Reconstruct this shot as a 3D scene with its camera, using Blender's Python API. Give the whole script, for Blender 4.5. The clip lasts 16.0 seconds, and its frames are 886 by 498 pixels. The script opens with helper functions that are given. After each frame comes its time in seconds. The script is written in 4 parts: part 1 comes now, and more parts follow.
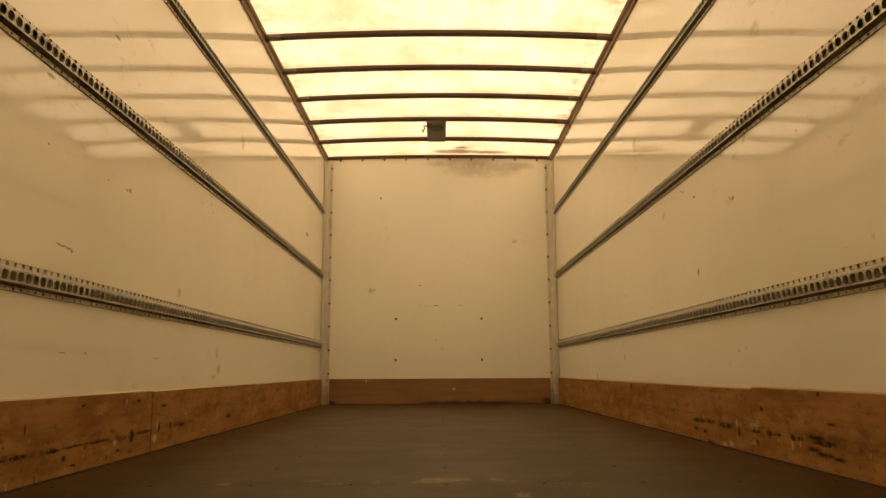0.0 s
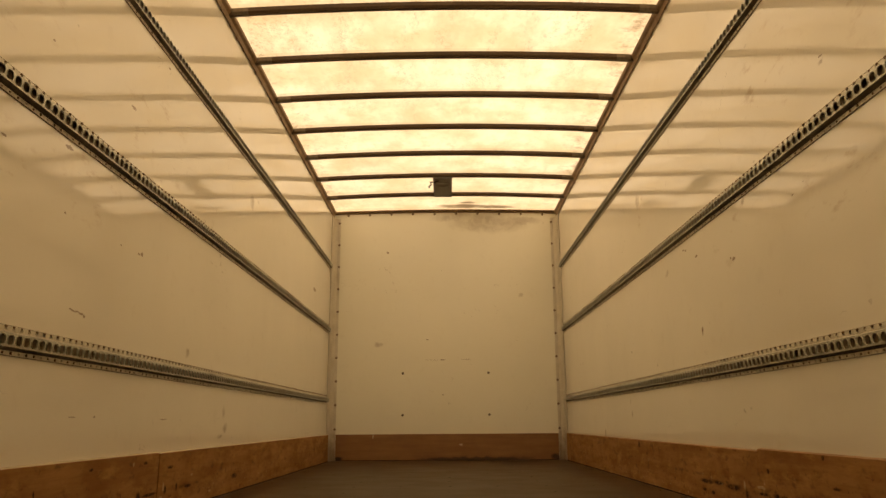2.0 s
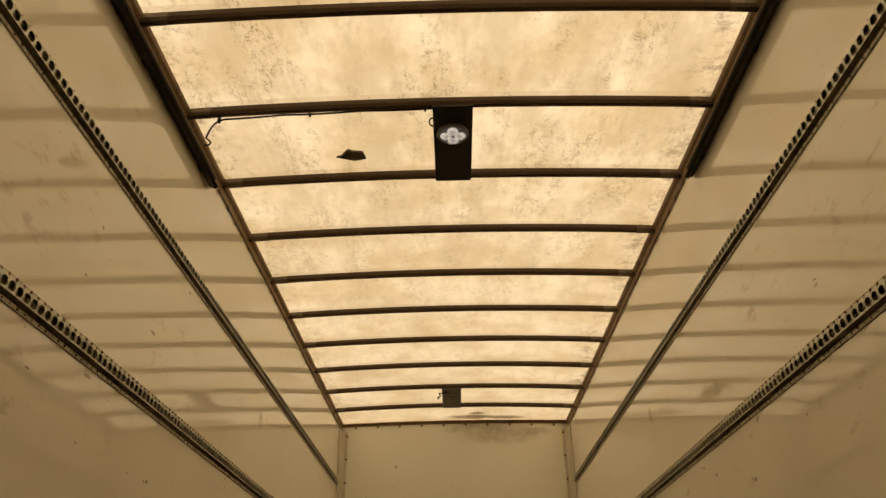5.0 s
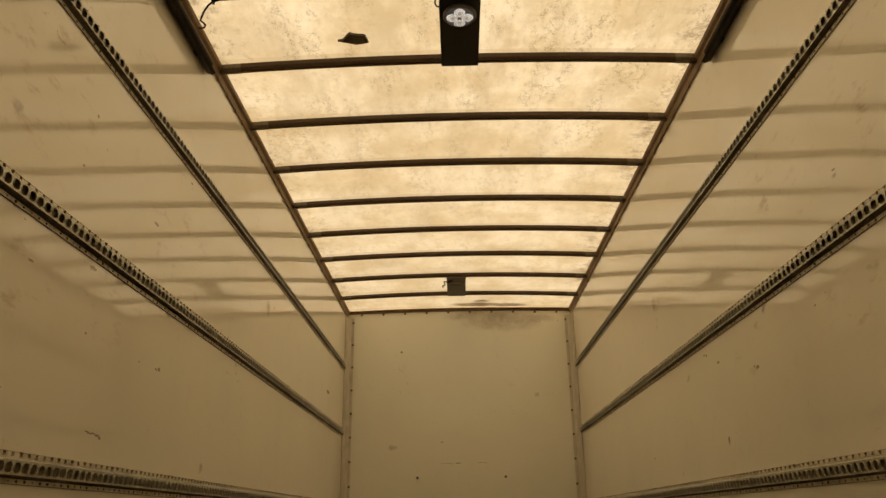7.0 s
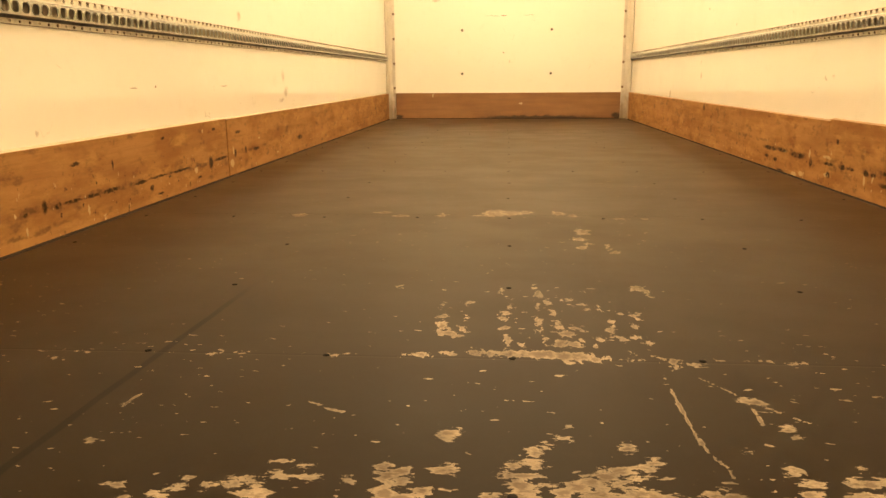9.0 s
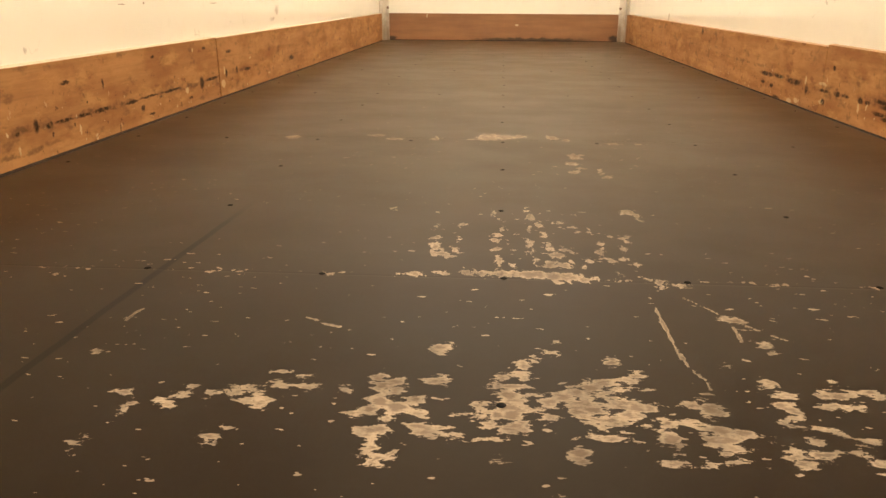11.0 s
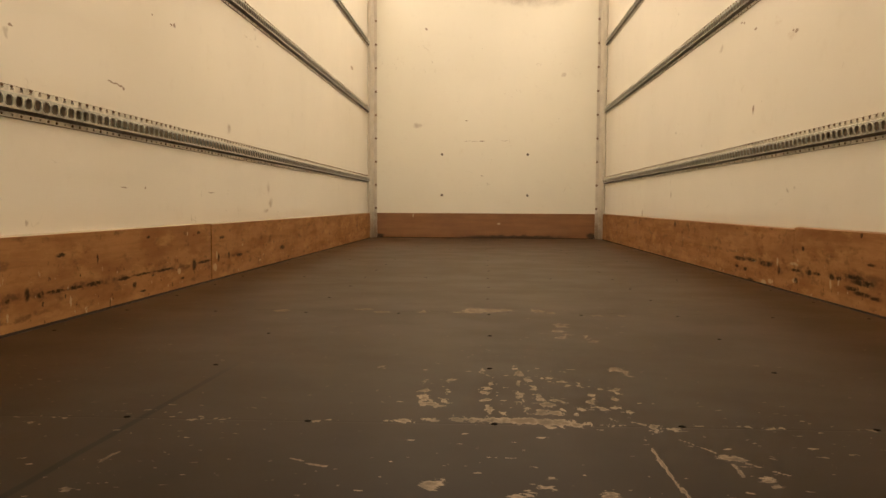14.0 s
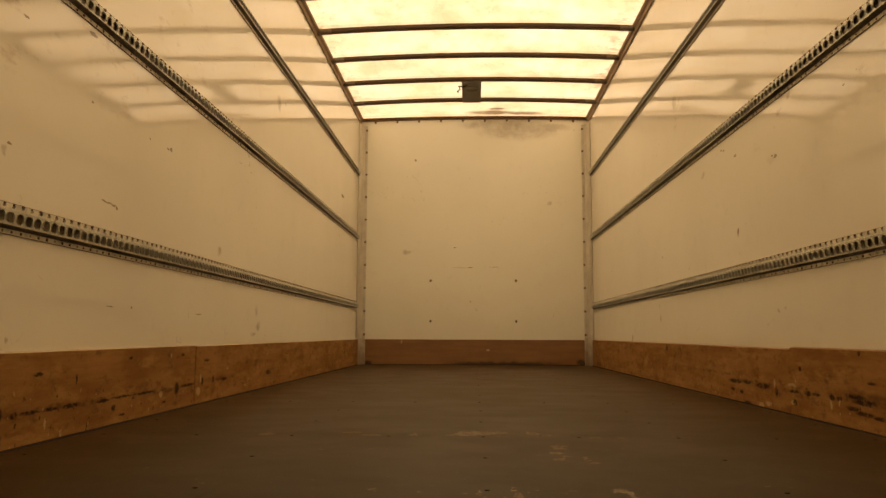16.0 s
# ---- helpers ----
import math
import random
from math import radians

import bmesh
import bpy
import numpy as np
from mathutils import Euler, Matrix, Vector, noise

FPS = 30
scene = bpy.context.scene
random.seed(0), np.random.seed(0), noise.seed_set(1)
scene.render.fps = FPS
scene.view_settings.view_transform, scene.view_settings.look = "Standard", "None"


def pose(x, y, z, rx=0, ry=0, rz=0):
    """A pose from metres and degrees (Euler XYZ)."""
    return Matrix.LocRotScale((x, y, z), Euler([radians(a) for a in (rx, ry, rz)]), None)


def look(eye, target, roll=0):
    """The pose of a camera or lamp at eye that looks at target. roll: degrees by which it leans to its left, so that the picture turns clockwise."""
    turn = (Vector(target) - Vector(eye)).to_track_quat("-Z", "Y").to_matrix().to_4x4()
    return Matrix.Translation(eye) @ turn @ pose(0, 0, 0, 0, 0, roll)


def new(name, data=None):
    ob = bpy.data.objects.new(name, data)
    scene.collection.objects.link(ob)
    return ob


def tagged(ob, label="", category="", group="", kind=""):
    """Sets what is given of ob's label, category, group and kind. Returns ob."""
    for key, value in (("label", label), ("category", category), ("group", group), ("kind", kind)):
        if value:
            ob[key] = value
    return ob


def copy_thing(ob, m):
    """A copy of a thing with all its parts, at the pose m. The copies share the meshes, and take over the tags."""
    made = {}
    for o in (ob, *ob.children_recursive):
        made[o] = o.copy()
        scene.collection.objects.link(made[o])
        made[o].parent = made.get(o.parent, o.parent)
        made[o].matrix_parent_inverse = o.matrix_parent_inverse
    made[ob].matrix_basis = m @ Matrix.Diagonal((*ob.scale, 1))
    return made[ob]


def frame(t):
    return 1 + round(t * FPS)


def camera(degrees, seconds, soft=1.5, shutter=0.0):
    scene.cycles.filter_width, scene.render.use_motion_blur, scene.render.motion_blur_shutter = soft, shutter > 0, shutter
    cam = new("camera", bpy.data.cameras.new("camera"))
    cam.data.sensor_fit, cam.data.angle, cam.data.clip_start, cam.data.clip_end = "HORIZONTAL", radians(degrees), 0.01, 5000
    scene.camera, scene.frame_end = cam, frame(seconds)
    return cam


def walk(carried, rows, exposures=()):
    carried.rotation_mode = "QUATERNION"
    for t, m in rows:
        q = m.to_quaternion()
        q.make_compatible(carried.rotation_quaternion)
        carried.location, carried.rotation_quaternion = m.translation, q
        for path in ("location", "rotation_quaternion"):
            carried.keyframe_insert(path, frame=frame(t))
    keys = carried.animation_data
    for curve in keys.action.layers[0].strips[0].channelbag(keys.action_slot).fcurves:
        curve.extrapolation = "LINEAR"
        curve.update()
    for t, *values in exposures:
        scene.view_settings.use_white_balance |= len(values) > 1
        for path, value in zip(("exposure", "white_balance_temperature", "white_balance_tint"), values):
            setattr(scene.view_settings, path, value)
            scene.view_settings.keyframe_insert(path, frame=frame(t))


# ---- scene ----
cam = camera(62.0, 16.0)

# ---- camera ----
PATH = [
    (0, (-0.012, 0.283, 0.333), (0.001, 2.256, 0.659), -0.3),
    (0.5, (-0.009, 0.276, 0.337), (-0.015, 2.249, 0.663), -0.3),
    (1, (-0.008, 0.257, 0.349), (-0.017, 2.229, 0.688), -0.4),
    (1.5, (-0.002, 0.239, 0.362), (-0.011, 2.203, 0.738), -0.4),
    (2, (0.0, 0.224, 0.375), (-0.007, 2.171, 0.832), -0.4),
    (2.5, (0.005, 0.205, 0.389), (-0.003, 2.125, 0.947), -0.5),
    (3, (0.003, 0.174, 0.399), (-0.007, 2.055, 1.08), -0.6),
    (3.5, (-0.002, 0.16, 0.404), (-0.014, 1.983, 1.228), -0.7),
    (4, (0.001, 0.151, 0.406), (-0.02, 1.919, 1.34), -0.7),
    (4.2, (-0.001, 0.147, 0.406), (-0.023, 1.896, 1.376), -0.8),
    (6.3, (-0.03, 0.188, 0.468), (-0.047, 1.967, 1.383), -1.0),
    (6.5, (-0.031, 0.192, 0.468), (-0.05, 2.001, 1.32), -1.0),
    (7, (-0.029, 0.204, 0.458), (-0.062, 2.079, 1.151), -0.8),
    (7.5, (-0.018, 0.23, 0.453), (-0.094, 2.183, 0.879), -0.6),
    (8, (-0.005, 0.26, 0.445), (-0.133, 2.255, 0.512), -0.6),
    (8.5, (0.002, 0.283, 0.443), (-0.155, 2.267, 0.248), -0.5),
    (9, (-0.001, 0.301, 0.434), (-0.168, 2.24, -0.024), -0.4),
    (9.5, (0.001, 0.302, 0.433), (-0.162, 2.197, -0.186), -0.3),
    (9.7, (0.001, 0.3, 0.434), (-0.16, 2.184, -0.219), -0.2),
    (11.8, (-0.005, 0.262, 0.43), (-0.138, 2.15, -0.215), 0.3),
    (12, (-0.006, 0.258, 0.427), (-0.137, 2.157, -0.187), 0.3),
    (12.5, (0.001, 0.254, 0.424), (-0.125, 2.182, -0.096), 0.4),
    (13, (0.003, 0.255, 0.405), (-0.118, 2.209, 0.0), 0.4),
    (13.5, (0.003, 0.247, 0.377), (-0.114, 2.225, 0.104), 0.4),
    (14, (-0.005, 0.248, 0.345), (-0.117, 2.241, 0.225), 0.3),
    (14.5, (-0.012, 0.248, 0.32), (-0.12, 2.245, 0.34), 0.3),
    (15, (-0.013, 0.249, 0.312), (-0.114, 2.242, 0.445), 0.3),
    (15.5, (-0.021, 0.27, 0.31), (-0.111, 2.257, 0.516), 0.3),
    (16, (-0.021, 0.276, 0.308), (-0.1, 2.261, 0.538), 0.2),
]
EXPOSURES = [
    (0.0, 0.93, 9400, 25), (1.0, 0.91, 9400, 25), (2.0, 0.70, 9400, 25), (3.0, 0.33, 9200, 23), (3.5, 0.14, 8900, 21), (4.2, 0.10, 8900, 20), (6.3, 0.10, 8800, 19), (7.0, 0.13, 8700, 18), (7.5, 0.45, 8800, 20), (8.0, 1.4, 9000, 23),
    (8.5, 2.2, 8500, 20), (9.0, 2.85, 8600, 22), (9.5, 3.2, 8400, 23), (9.7, 3.2, 8100, 23), (11.8, 2.9, 5650, 22), (12.2, 2.85, 5600, 22), (12.5, 2.68, 5450, 23), (13.0, 2.34, 5500, 24), (13.5, 2.03, 5900, 24), (14.0, 1.74, 6600, 25), (14.5, 1.62, 7500, 25), (15.0, 1.33, 8800, 27), (15.5, 1.0, 9300, 27), (16.0, 0.87, 9500, 27),
]
walk(cam, [(t, look(eye, target, roll)) for t, eye, target, roll in PATH], EXPOSURES)

# ---- daylight above the translucent roof ----
world = bpy.data.worlds.new("sky")
scene.world = world
world.use_nodes = True
sky = world.node_tree.nodes.new("ShaderNodeTexSky")
sky.sky_type, sky.sun_disc = "NISHITA", False
sky.sun_elevation, sky.sun_rotation = radians(58), radians(150)
world.node_tree.nodes["Background"].inputs["Strength"].default_value = 0.15
world.node_tree.links.new(sky.outputs["Color"], world.node_tree.nodes["Background"].inputs["Color"])
sun = new("sun", bpy.data.lights.new("sun", "SUN"))
sun.data.energy, sun.data.angle, sun.data.color = 5.0, radians(0.5), (1.0, 0.95, 0.88)
sun.matrix_world = look((3.0, -5.2, 9.6), (0, 0, 0))

# ---- sizes in metres ----
HALF = 1.265          # half the inner width
REAR, FRONT = -1.0, 8.33
SIDE_H = 2.739        # height of the side walls
CAMBER = 0.035        # rise of the roof in the middle
RAIL_Z = {-1: (0.611, 1.351, 2.054), 1: (0.602, 1.341, 2.040)}
BOW_STEP, BOW_FIRST = 0.5958, 2.914


# ---- node helpers ----
class Nodes:
    def __init__(self, name):
        self.mat = bpy.data.materials.new(name)
        self.mat.use_nodes = True
        self.tree = self.mat.node_tree
        self.tree.nodes.clear()
        self.coord = self.tree.nodes.new("ShaderNodeTexCoord").outputs["Object"]

    def put(self, socket, value):
        if isinstance(value, bpy.types.NodeSocket):
            self.tree.links.new(value, socket)
        elif isinstance(value, (tuple, list)) and len(value) == 3 and socket.type == "RGBA":
            socket.default_value = (*value, 1.0)
        else:
            socket.default_value = value

    def math(self, op, a, b=0.0, c=0.0):
        n = self.tree.nodes.new("ShaderNodeMath")
        n.operation = op
        for k, v in enumerate((a, b, c)):
            self.put(n.inputs[k], v)
        return n.outputs[0]

    def vec(self, op, a, b=(0, 0, 0), c=(0, 0, 0)):
        n = self.tree.nodes.new("ShaderNodeVectorMath")
        n.operation = op
        for k, v in enumerate((a, b, c)):
            self.put(n.inputs[k], v)
        return n.outputs["Value"] if op in ("LENGTH", "DOT_PRODUCT", "DISTANCE") else n.outputs["Vector"]

    def noise(self, scale, detail=4.0, rough=0.55, stretch=(1, 1, 1), shift=(0, 0, 0), coord=None, colour=False):
        at = self.vec("MULTIPLY_ADD", coord or self.coord, stretch, shift)
        n = self.tree.nodes.new("ShaderNodeTexNoise")
        self.put(n.inputs["Vector"], at)
        self.put(n.inputs["Scale"], scale)
        self.put(n.inputs["Detail"], detail)
        self.put(n.inputs["Roughness"], rough)
        return n.outputs["Color"] if colour else n.outputs["Fac"]

    def step(self, value, low, high, to_low=0.0, to_high=1.0):
        n = self.tree.nodes.new("ShaderNodeMapRange")
        n.interpolation_type = "SMOOTHSTEP"
        for k, v in enumerate((value, low, high, to_low, to_high)):
            self.put(n.inputs[k], v)
        return n.outputs[0]

    def mix(self, fac, a, b, blend="MIX"):
        n = self.tree.nodes.new("ShaderNodeMix")
        n.data_type, n.blend_type = "RGBA", blend
        self.put(n.inputs[0], fac)
        self.put(n.inputs[6], a)
        self.put(n.inputs[7], b)
        return n.outputs[2]

    def axis(self, k, coord=None):
        n = self.tree.nodes.new("ShaderNodeSeparateXYZ")
        self.put(n.inputs[0], coord or self.coord)
        return n.outputs[k]

    def jitter(self, scale, amount, detail=3.0):
        """The coordinate, pushed about by noise."""
        push = self.vec("SUBTRACT", self.noise(scale, detail, 0.6, colour=True), (0.5, 0.5, 0.5))
        return self.vec("MULTIPLY_ADD", push, (amount, amount, amount), self.coord)

    def blots(self, coord, places, k):
        """1 in the middle of the nearest blot, 0 at its rim, below 0 outside. places: two centres and two radii along the axes k."""
        field = -9.0
        for a, b, ra, rb in places:
            centre, size = [0.0, 0.0, 0.0], [0.0, 0.0, 0.0]
            centre[k[0]], centre[k[1]], size[k[0]], size[k[1]] = a, b, 1 / ra, 1 / rb
            off = self.vec("MULTIPLY", self.vec("SUBTRACT", coord, centre), size)
            one = self.math("SUBTRACT", 1.0, self.vec("LENGTH", off))
            field = one if field == -9.0 else self.math("MAXIMUM", field, one)
        return field

    def random(self):
        return self.tree.nodes.new("ShaderNodeObjectInfo").outputs["Random"]

    def bump(self, height, strength, distance=0.01):
        n = self.tree.nodes.new("ShaderNodeBump")
        self.put(n.inputs["Strength"], strength)
        self.put(n.inputs["Distance"], distance)
        self.put(n.inputs["Height"], height)
        return n.outputs["Normal"]

    def surface(self, colour, rough=0.5, metal=0.0, normal=None, specular=0.5, **more):
        n = self.tree.nodes.new("ShaderNodeBsdfPrincipled")
        self.put(n.inputs["Base Color"], colour)
        self.put(n.inputs["Roughness"], rough)
        self.put(n.inputs["Metallic"], metal)
        self.put(n.inputs["Specular IOR Level"], specular)
        if normal is not None:
            self.put(n.inputs["Normal"], normal)
        for key, value in more.items():
            self.put(n.inputs[key.replace("_", " ")], value)
        return self.out(n.outputs[0])

    def out(self, shader):
        n = self.tree.nodes.new("ShaderNodeOutputMaterial")
        self.put(n.inputs["Surface"], shader)
        return self.mat


# ---- materials ----
def wall_material(name, marks, smears, dabs, k, gloss=0.043, tone=(0.89, 0.828, 0.695)):
    """Glossy cream glass-fibre panel with small dark marks and brown smears."""
    n = Nodes(name)
    cloud = n.noise(0.9, 3)
    fine = n.noise(9.0, 5, 0.6)
    base = n.mix(n.step(cloud, 0.35, 0.7), tone, tuple(v * 0.95 for v in tone))
    base = n.mix(n.step(fine, 0.56, 0.78, 0.0, 0.10), base, (0.52, 0.42, 0.28))
    # scattered nicks and fine vertical scratches
    nick = n.noise(26.0, 2, 0.4, stretch=(1.0, 0.6, 1.0), shift=(3.1, 7.7, 1.3))
    where = n.step(n.noise(1.7, 2, 0.5, shift=(9, 2, 4)), 0.5, 0.66)
    base = n.mix(n.math("MULTIPLY", n.step(nick, 0.765, 0.79, 0.0, 0.55), where), base, (0.20, 0.14, 0.08))
    # hair-thin scratches where cargo has rubbed
    hair = n.math("ABSOLUTE", n.math("SUBTRACT", n.noise(7.0, 3, 0.5, stretch=(0.5, 0.6, 1.0), shift=(2, 6, 9)), 0.5))
    rubbed = n.step(n.noise(1.9, 3, 0.6, shift=(4, 8, 1)), 0.54, 0.66)
    broken = n.step(n.noise(16.0, 3, 0.6, shift=(5, 5, 5)), 0.52, 0.60)
    hair = n.math("MULTIPLY", n.step(hair, 0.006, 0.002, 0.0, 0.40), n.math("MULTIPLY", rubbed, broken))
    base = n.mix(hair, base, (0.22, 0.14, 0.07))
    wob = n.jitter(9.0, 0.10, 5)
    dirt = n.step(n.blots(wob, smears, k), -0.1, 0.7, 0.0, 0.50)
    dirt = n.math("MULTIPLY", dirt, n.step(n.noise(7.0, 5, 0.62, shift=(3, 3, 3)), 0.32, 0.62, 0.3, 1.0))
    base = n.mix(dirt, base, (0.24, 0.145, 0.065))
    # small brown dabs in loose groups
    near = n.step(n.blots(n.jitter(4.0, 0.2), dabs, k), 0.0, 0.6)
    dab = n.step(n.noise(17.0, 4, 0.62, stretch=(0.8, 0.45, 1.1), shift=(3, 9, 6)), 0.55, 0.75, 0.0, 0.42)
    base = n.mix(n.math("MULTIPLY", near, dab), base, (0.40, 0.22, 0.09))
    mark = n.step(n.blots(n.jitter(34.0, 0.020, 4), marks, k), 0.05, 0.45, 0.0, 0.70)
    base = n.mix(mark, base, (0.19, 0.085, 0.033))
    rough = n.step(n.noise(5.0, 4, 0.6, shift=(1, 5, 2)), 0.3, 0.75, gloss, gloss + 0.045)
    rough = n.math("ADD", rough, n.math("MULTIPLY", dirt, 0.15))
    wave = n.math("ADD", n.noise(1.3, 2, 0.5, stretch=(1, 1, 0.6)), n.math("MULTIPLY", fine, 0.03))
    return n.surface(base, rough, normal=n.bump(wave, 0.08, 0.05), specular=0.9)


LEFT_MARKS = [(2.769, 0.399, 0.036, 0.0025), (2.93, 0.4, 0.011, 0.0055), (3.593, 0.395, 0.05, 0.003), (2.692, 0.751, 0.026, 0.0045), (2.724, 0.751, 0.026, 0.0045), (2.755, 0.748, 0.022, 0.006), (2.780, 0.742, 0.012, 0.007), (2.167, 0.814, 0.013, 0.004), (3.213, 1.061, 0.017, 0.0115), (3.013, 1.056, 0.01, 0.004), (7.226, 1.627, 0.091, 0.022), (2.434, 1.803, 0.007, 0.0075), (2.392, 1.59, 0.01, 0.0055), (3.337, 1.971, 0.014, 0.008), (3.009, 1.63, 0.032, 0.009), (2.203, 1.188, 0.017, 0.0065), (2.139, 1.291, 0.007, 0.003), (2.559, 1.284, 0.037, 0.009), (2.579, 1.062, 0.007, 0.0055), (3.183, 1.058, 0.017, 0.0045)]
LEFT_SMEARS = [(2.155, 0.788, 0.012, 0.0155), (3.847, 0.708, 0.041, 0.0225), (4.498, 0.441, 0.034, 0.0465), (4.539, 0.35, 0.058, 0.0265), (4.451, 0.31, 0.055, 0.0165), (2.214, 0.287, 0.01, 0.0125), (2.148, 1.901, 0.028, 0.0085), (4.861, 1.792, 0.057, 0.057), (1.998, 1.585, 0.033, 0.0215)]
RIGHT_MARKS = [(4.02, 1.247, 0.017, 0.006), (3.862, 1.18, 0.023, 0.0085), (3.392, 1.066, 0.023, 0.0095), (3.862, 0.811, 0.015, 0.0165), (2.496, 1.566, 0.017, 0.005), (4.056, 1.255, 0.018, 0.0055), (3.427, 1.076, 0.012, 0.007), (2.801, 1.172, 0.012, 0.004)]
RIGHT_SMEARS = [(5.382, 0.42, 0.031, 0.035), (6.296, 0.285, 0.043, 0.035), (4.365, 1.19, 0.04, 0.0155), (3.862, 0.8, 0.022, 0.022), (4.89, 1.781, 0.054, 0.0545), (3.241, 1.287, 0.022, 0.022), (2.5, 1.557, 0.027, 0.0105)]
FRONT_MARKS = [(-0.651, 2.238, 0.016, 0.016), (-0.040, 1.036, 0.04, 0.006), (-0.16, 1.034, 0.10, 0.0022), (0.216, 1.040, 0.07, 0.0025), (-0.210, 1.256, 0.02, 0.006), (-0.040, 0.662, 0.010, 0.008)]
FRONT_SMEARS = [(0.50, 2.58, 0.50, 0.13), (0.25, 2.64, 0.45, 0.07), (0.85, 2.60, 0.25, 0.06), (-0.745, 1.205, 0.05, 0.04), (0.83, 1.75, 0.03, 0.03)]
wall_left_mat = wall_material("cream_panel_left", LEFT_MARKS, LEFT_SMEARS, [(2.1, 1.75, 0.45, 0.45), (2.7, 1.25, 0.4, 0.25), (3.3, 1.60, 0.5, 0.3), (2.2, 1.10, 0.3, 0.2), (2.5, 2.3, 0.4, 0.15)], (1, 2))
wall_right_mat = wall_material("cream_panel_right", RIGHT_MARKS, RIGHT_SMEARS, [(2.1, 1.80, 0.40, 0.45), (3.36, 1.22, 0.35, 0.25), (4.84, 1.757, 0.14, 0.20), (2.5, 1.15, 0.35, 0.2), (2.9, 1.7, 0.4, 0.3)], (1, 2))
wall_front_mat = wall_material("cream_panel_front", FRONT_MARKS, FRONT_SMEARS, [(-0.745, 1.20, 0.12, 0.10)], (0, 2), gloss=0.20, tone=(0.90, 0.862, 0.725))


def roof_material():
    """Yellowed translucent glass-fibre sheet, spotted with mould and dust."""
    n = Nodes("translucent_roof_sheet")
    clouds = n.step(n.noise(2.6, 6, 0.62, shift=(3, 1, 0)), 0.36, 0.68)
    light = n.mix(clouds, (0.92, 0.83, 0.58), (0.72, 0.59, 0.35))
    veil = n.step(n.noise(11.0, 5, 0.7, stretch=(1.2, 0.7, 1), shift=(1, 4, 0)), 0.46, 0.72, 0.0, 0.45)
    light = n.mix(veil, light, (0.60, 0.46, 0.24))
    damp = n.step(n.noise(1.7, 5, 0.65, shift=(6, 2, 0)), 0.54, 0.74, 0.0, 0.32)
    light = n.mix(damp, light, (0.48, 0.37, 0.20))
    # darker band in the sheet along every bow
    away = n.math("ABSOLUTE", n.math("SUBTRACT", n.math("MODULO", n.math("ADD", n.axis(1), 50 * BOW_STEP + BOW_STEP / 2 - BOW_FIRST), BOW_STEP), BOW_STEP / 2))
    light = n.mix(n.math("MULTIPLY", n.step(away, 0.052, 0.047), 0.30), light, (0.45, 0.32, 0.16))
    # speckled mould in streaky clusters
    cluster = n.step(n.noise(2.2, 4, 0.65, stretch=(2.4, 0.55, 1), shift=(5, 1, 0)), 0.44, 0.60)
    speck = n.math("MULTIPLY", n.step(n.noise(120.0, 4, 0.8, stretch=(1.2, 0.8, 1)), 0.44, 0.58), n.step(n.noise(24.0, 4, 0.65, stretch=(1.4, 0.8, 1), shift=(1, 1, 0)), 0.44, 0.64, 0.12, 1.0))
    # more mould and darker blotches towards the rear
    rearward = n.step(n.axis(1), 6.5, 3.0, 0.35, 1.0)
    light = n.mix(n.math("MULTIPLY", rearward, n.step(n.noise(3.0, 5, 0.65, stretch=(1.6, 0.6, 1), shift=(2, 7, 0)), 0.35, 0.66, 0.0, 0.60)), light, (0.55, 0.44, 0.25))
    light = n.mix(n.math("MULTIPLY", n.math("MULTIPLY", n.math("MULTIPLY", cluster, rearward), speck), 0.78), light, (0.17, 0.115, 0.045))
    dot = n.step(n.noise(48.0, 2, 0.5, shift=(7, 2, 0)), 0.70, 0.74, 0.0, 0.6)
    light = n.mix(n.math("MULTIPLY", dot, cluster), light, (0.16, 0.10, 0.04))
    # grime along the right eave and beside the bows
    x = n.axis(0)
    clump = n.step(n.noise(9.0, 5, 0.72, stretch=(0.7, 1.0, 1), shift=(2, 2, 0)), 0.50, 0.64)
    eave = n.math("MULTIPLY", n.step(x, 1.02, 1.20), n.math("MULTIPLY", clump, n.step(n.noise(90.0, 4, 0.7, shift=(2, 2, 0)), 0.36, 0.54, 0.35, 1.0)))
    eave = n.math("MAXIMUM", eave, n.math("MULTIPLY", n.step(x, -0.95, -1.25), n.step(n.noise(16.0, 4, 0.7, shift=(4, 9, 0)), 0.52, 0.7)))
    light = n.mix(n.math("MULTIPLY", eave, 0.65), light, (0.16, 0.10, 0.04))
    spots = n.step(n.blots(n.jitter(7.0, 0.10), [(0.20, 8.19, 0.34, 0.09), (0.50, 8.20, 0.32, 0.07), (0.24, 8.06, 0.10, 0.05)], (0, 1)), -0.1, 0.6, 0.0, 0.9)
    spots = n.math("MULTIPLY", spots, n.step(n.noise(13.0, 4, 0.65, stretch=(0.6, 1.3, 1)), 0.30, 0.52, 0.45, 1.0))
    light = n.mix(spots, light, (0.11, 0.065, 0.025))
    through_it = n.tree.nodes.new("ShaderNodeBsdfTranslucent")
    n.put(through_it.inputs["Color"], light)
    back = n.tree.nodes.new("ShaderNodeBsdfPrincipled")
    n.put(back.inputs["Base Color"], n.mix(0.25, light, (0.5, 0.4, 0.25)))
    n.put(back.inputs["Roughness"], 0.5)
    both = n.tree.nodes.new("ShaderNodeMixShader")
    n.put(both.inputs[0], 0.42)
    n.put(both.inputs[1], through_it.outputs[0])
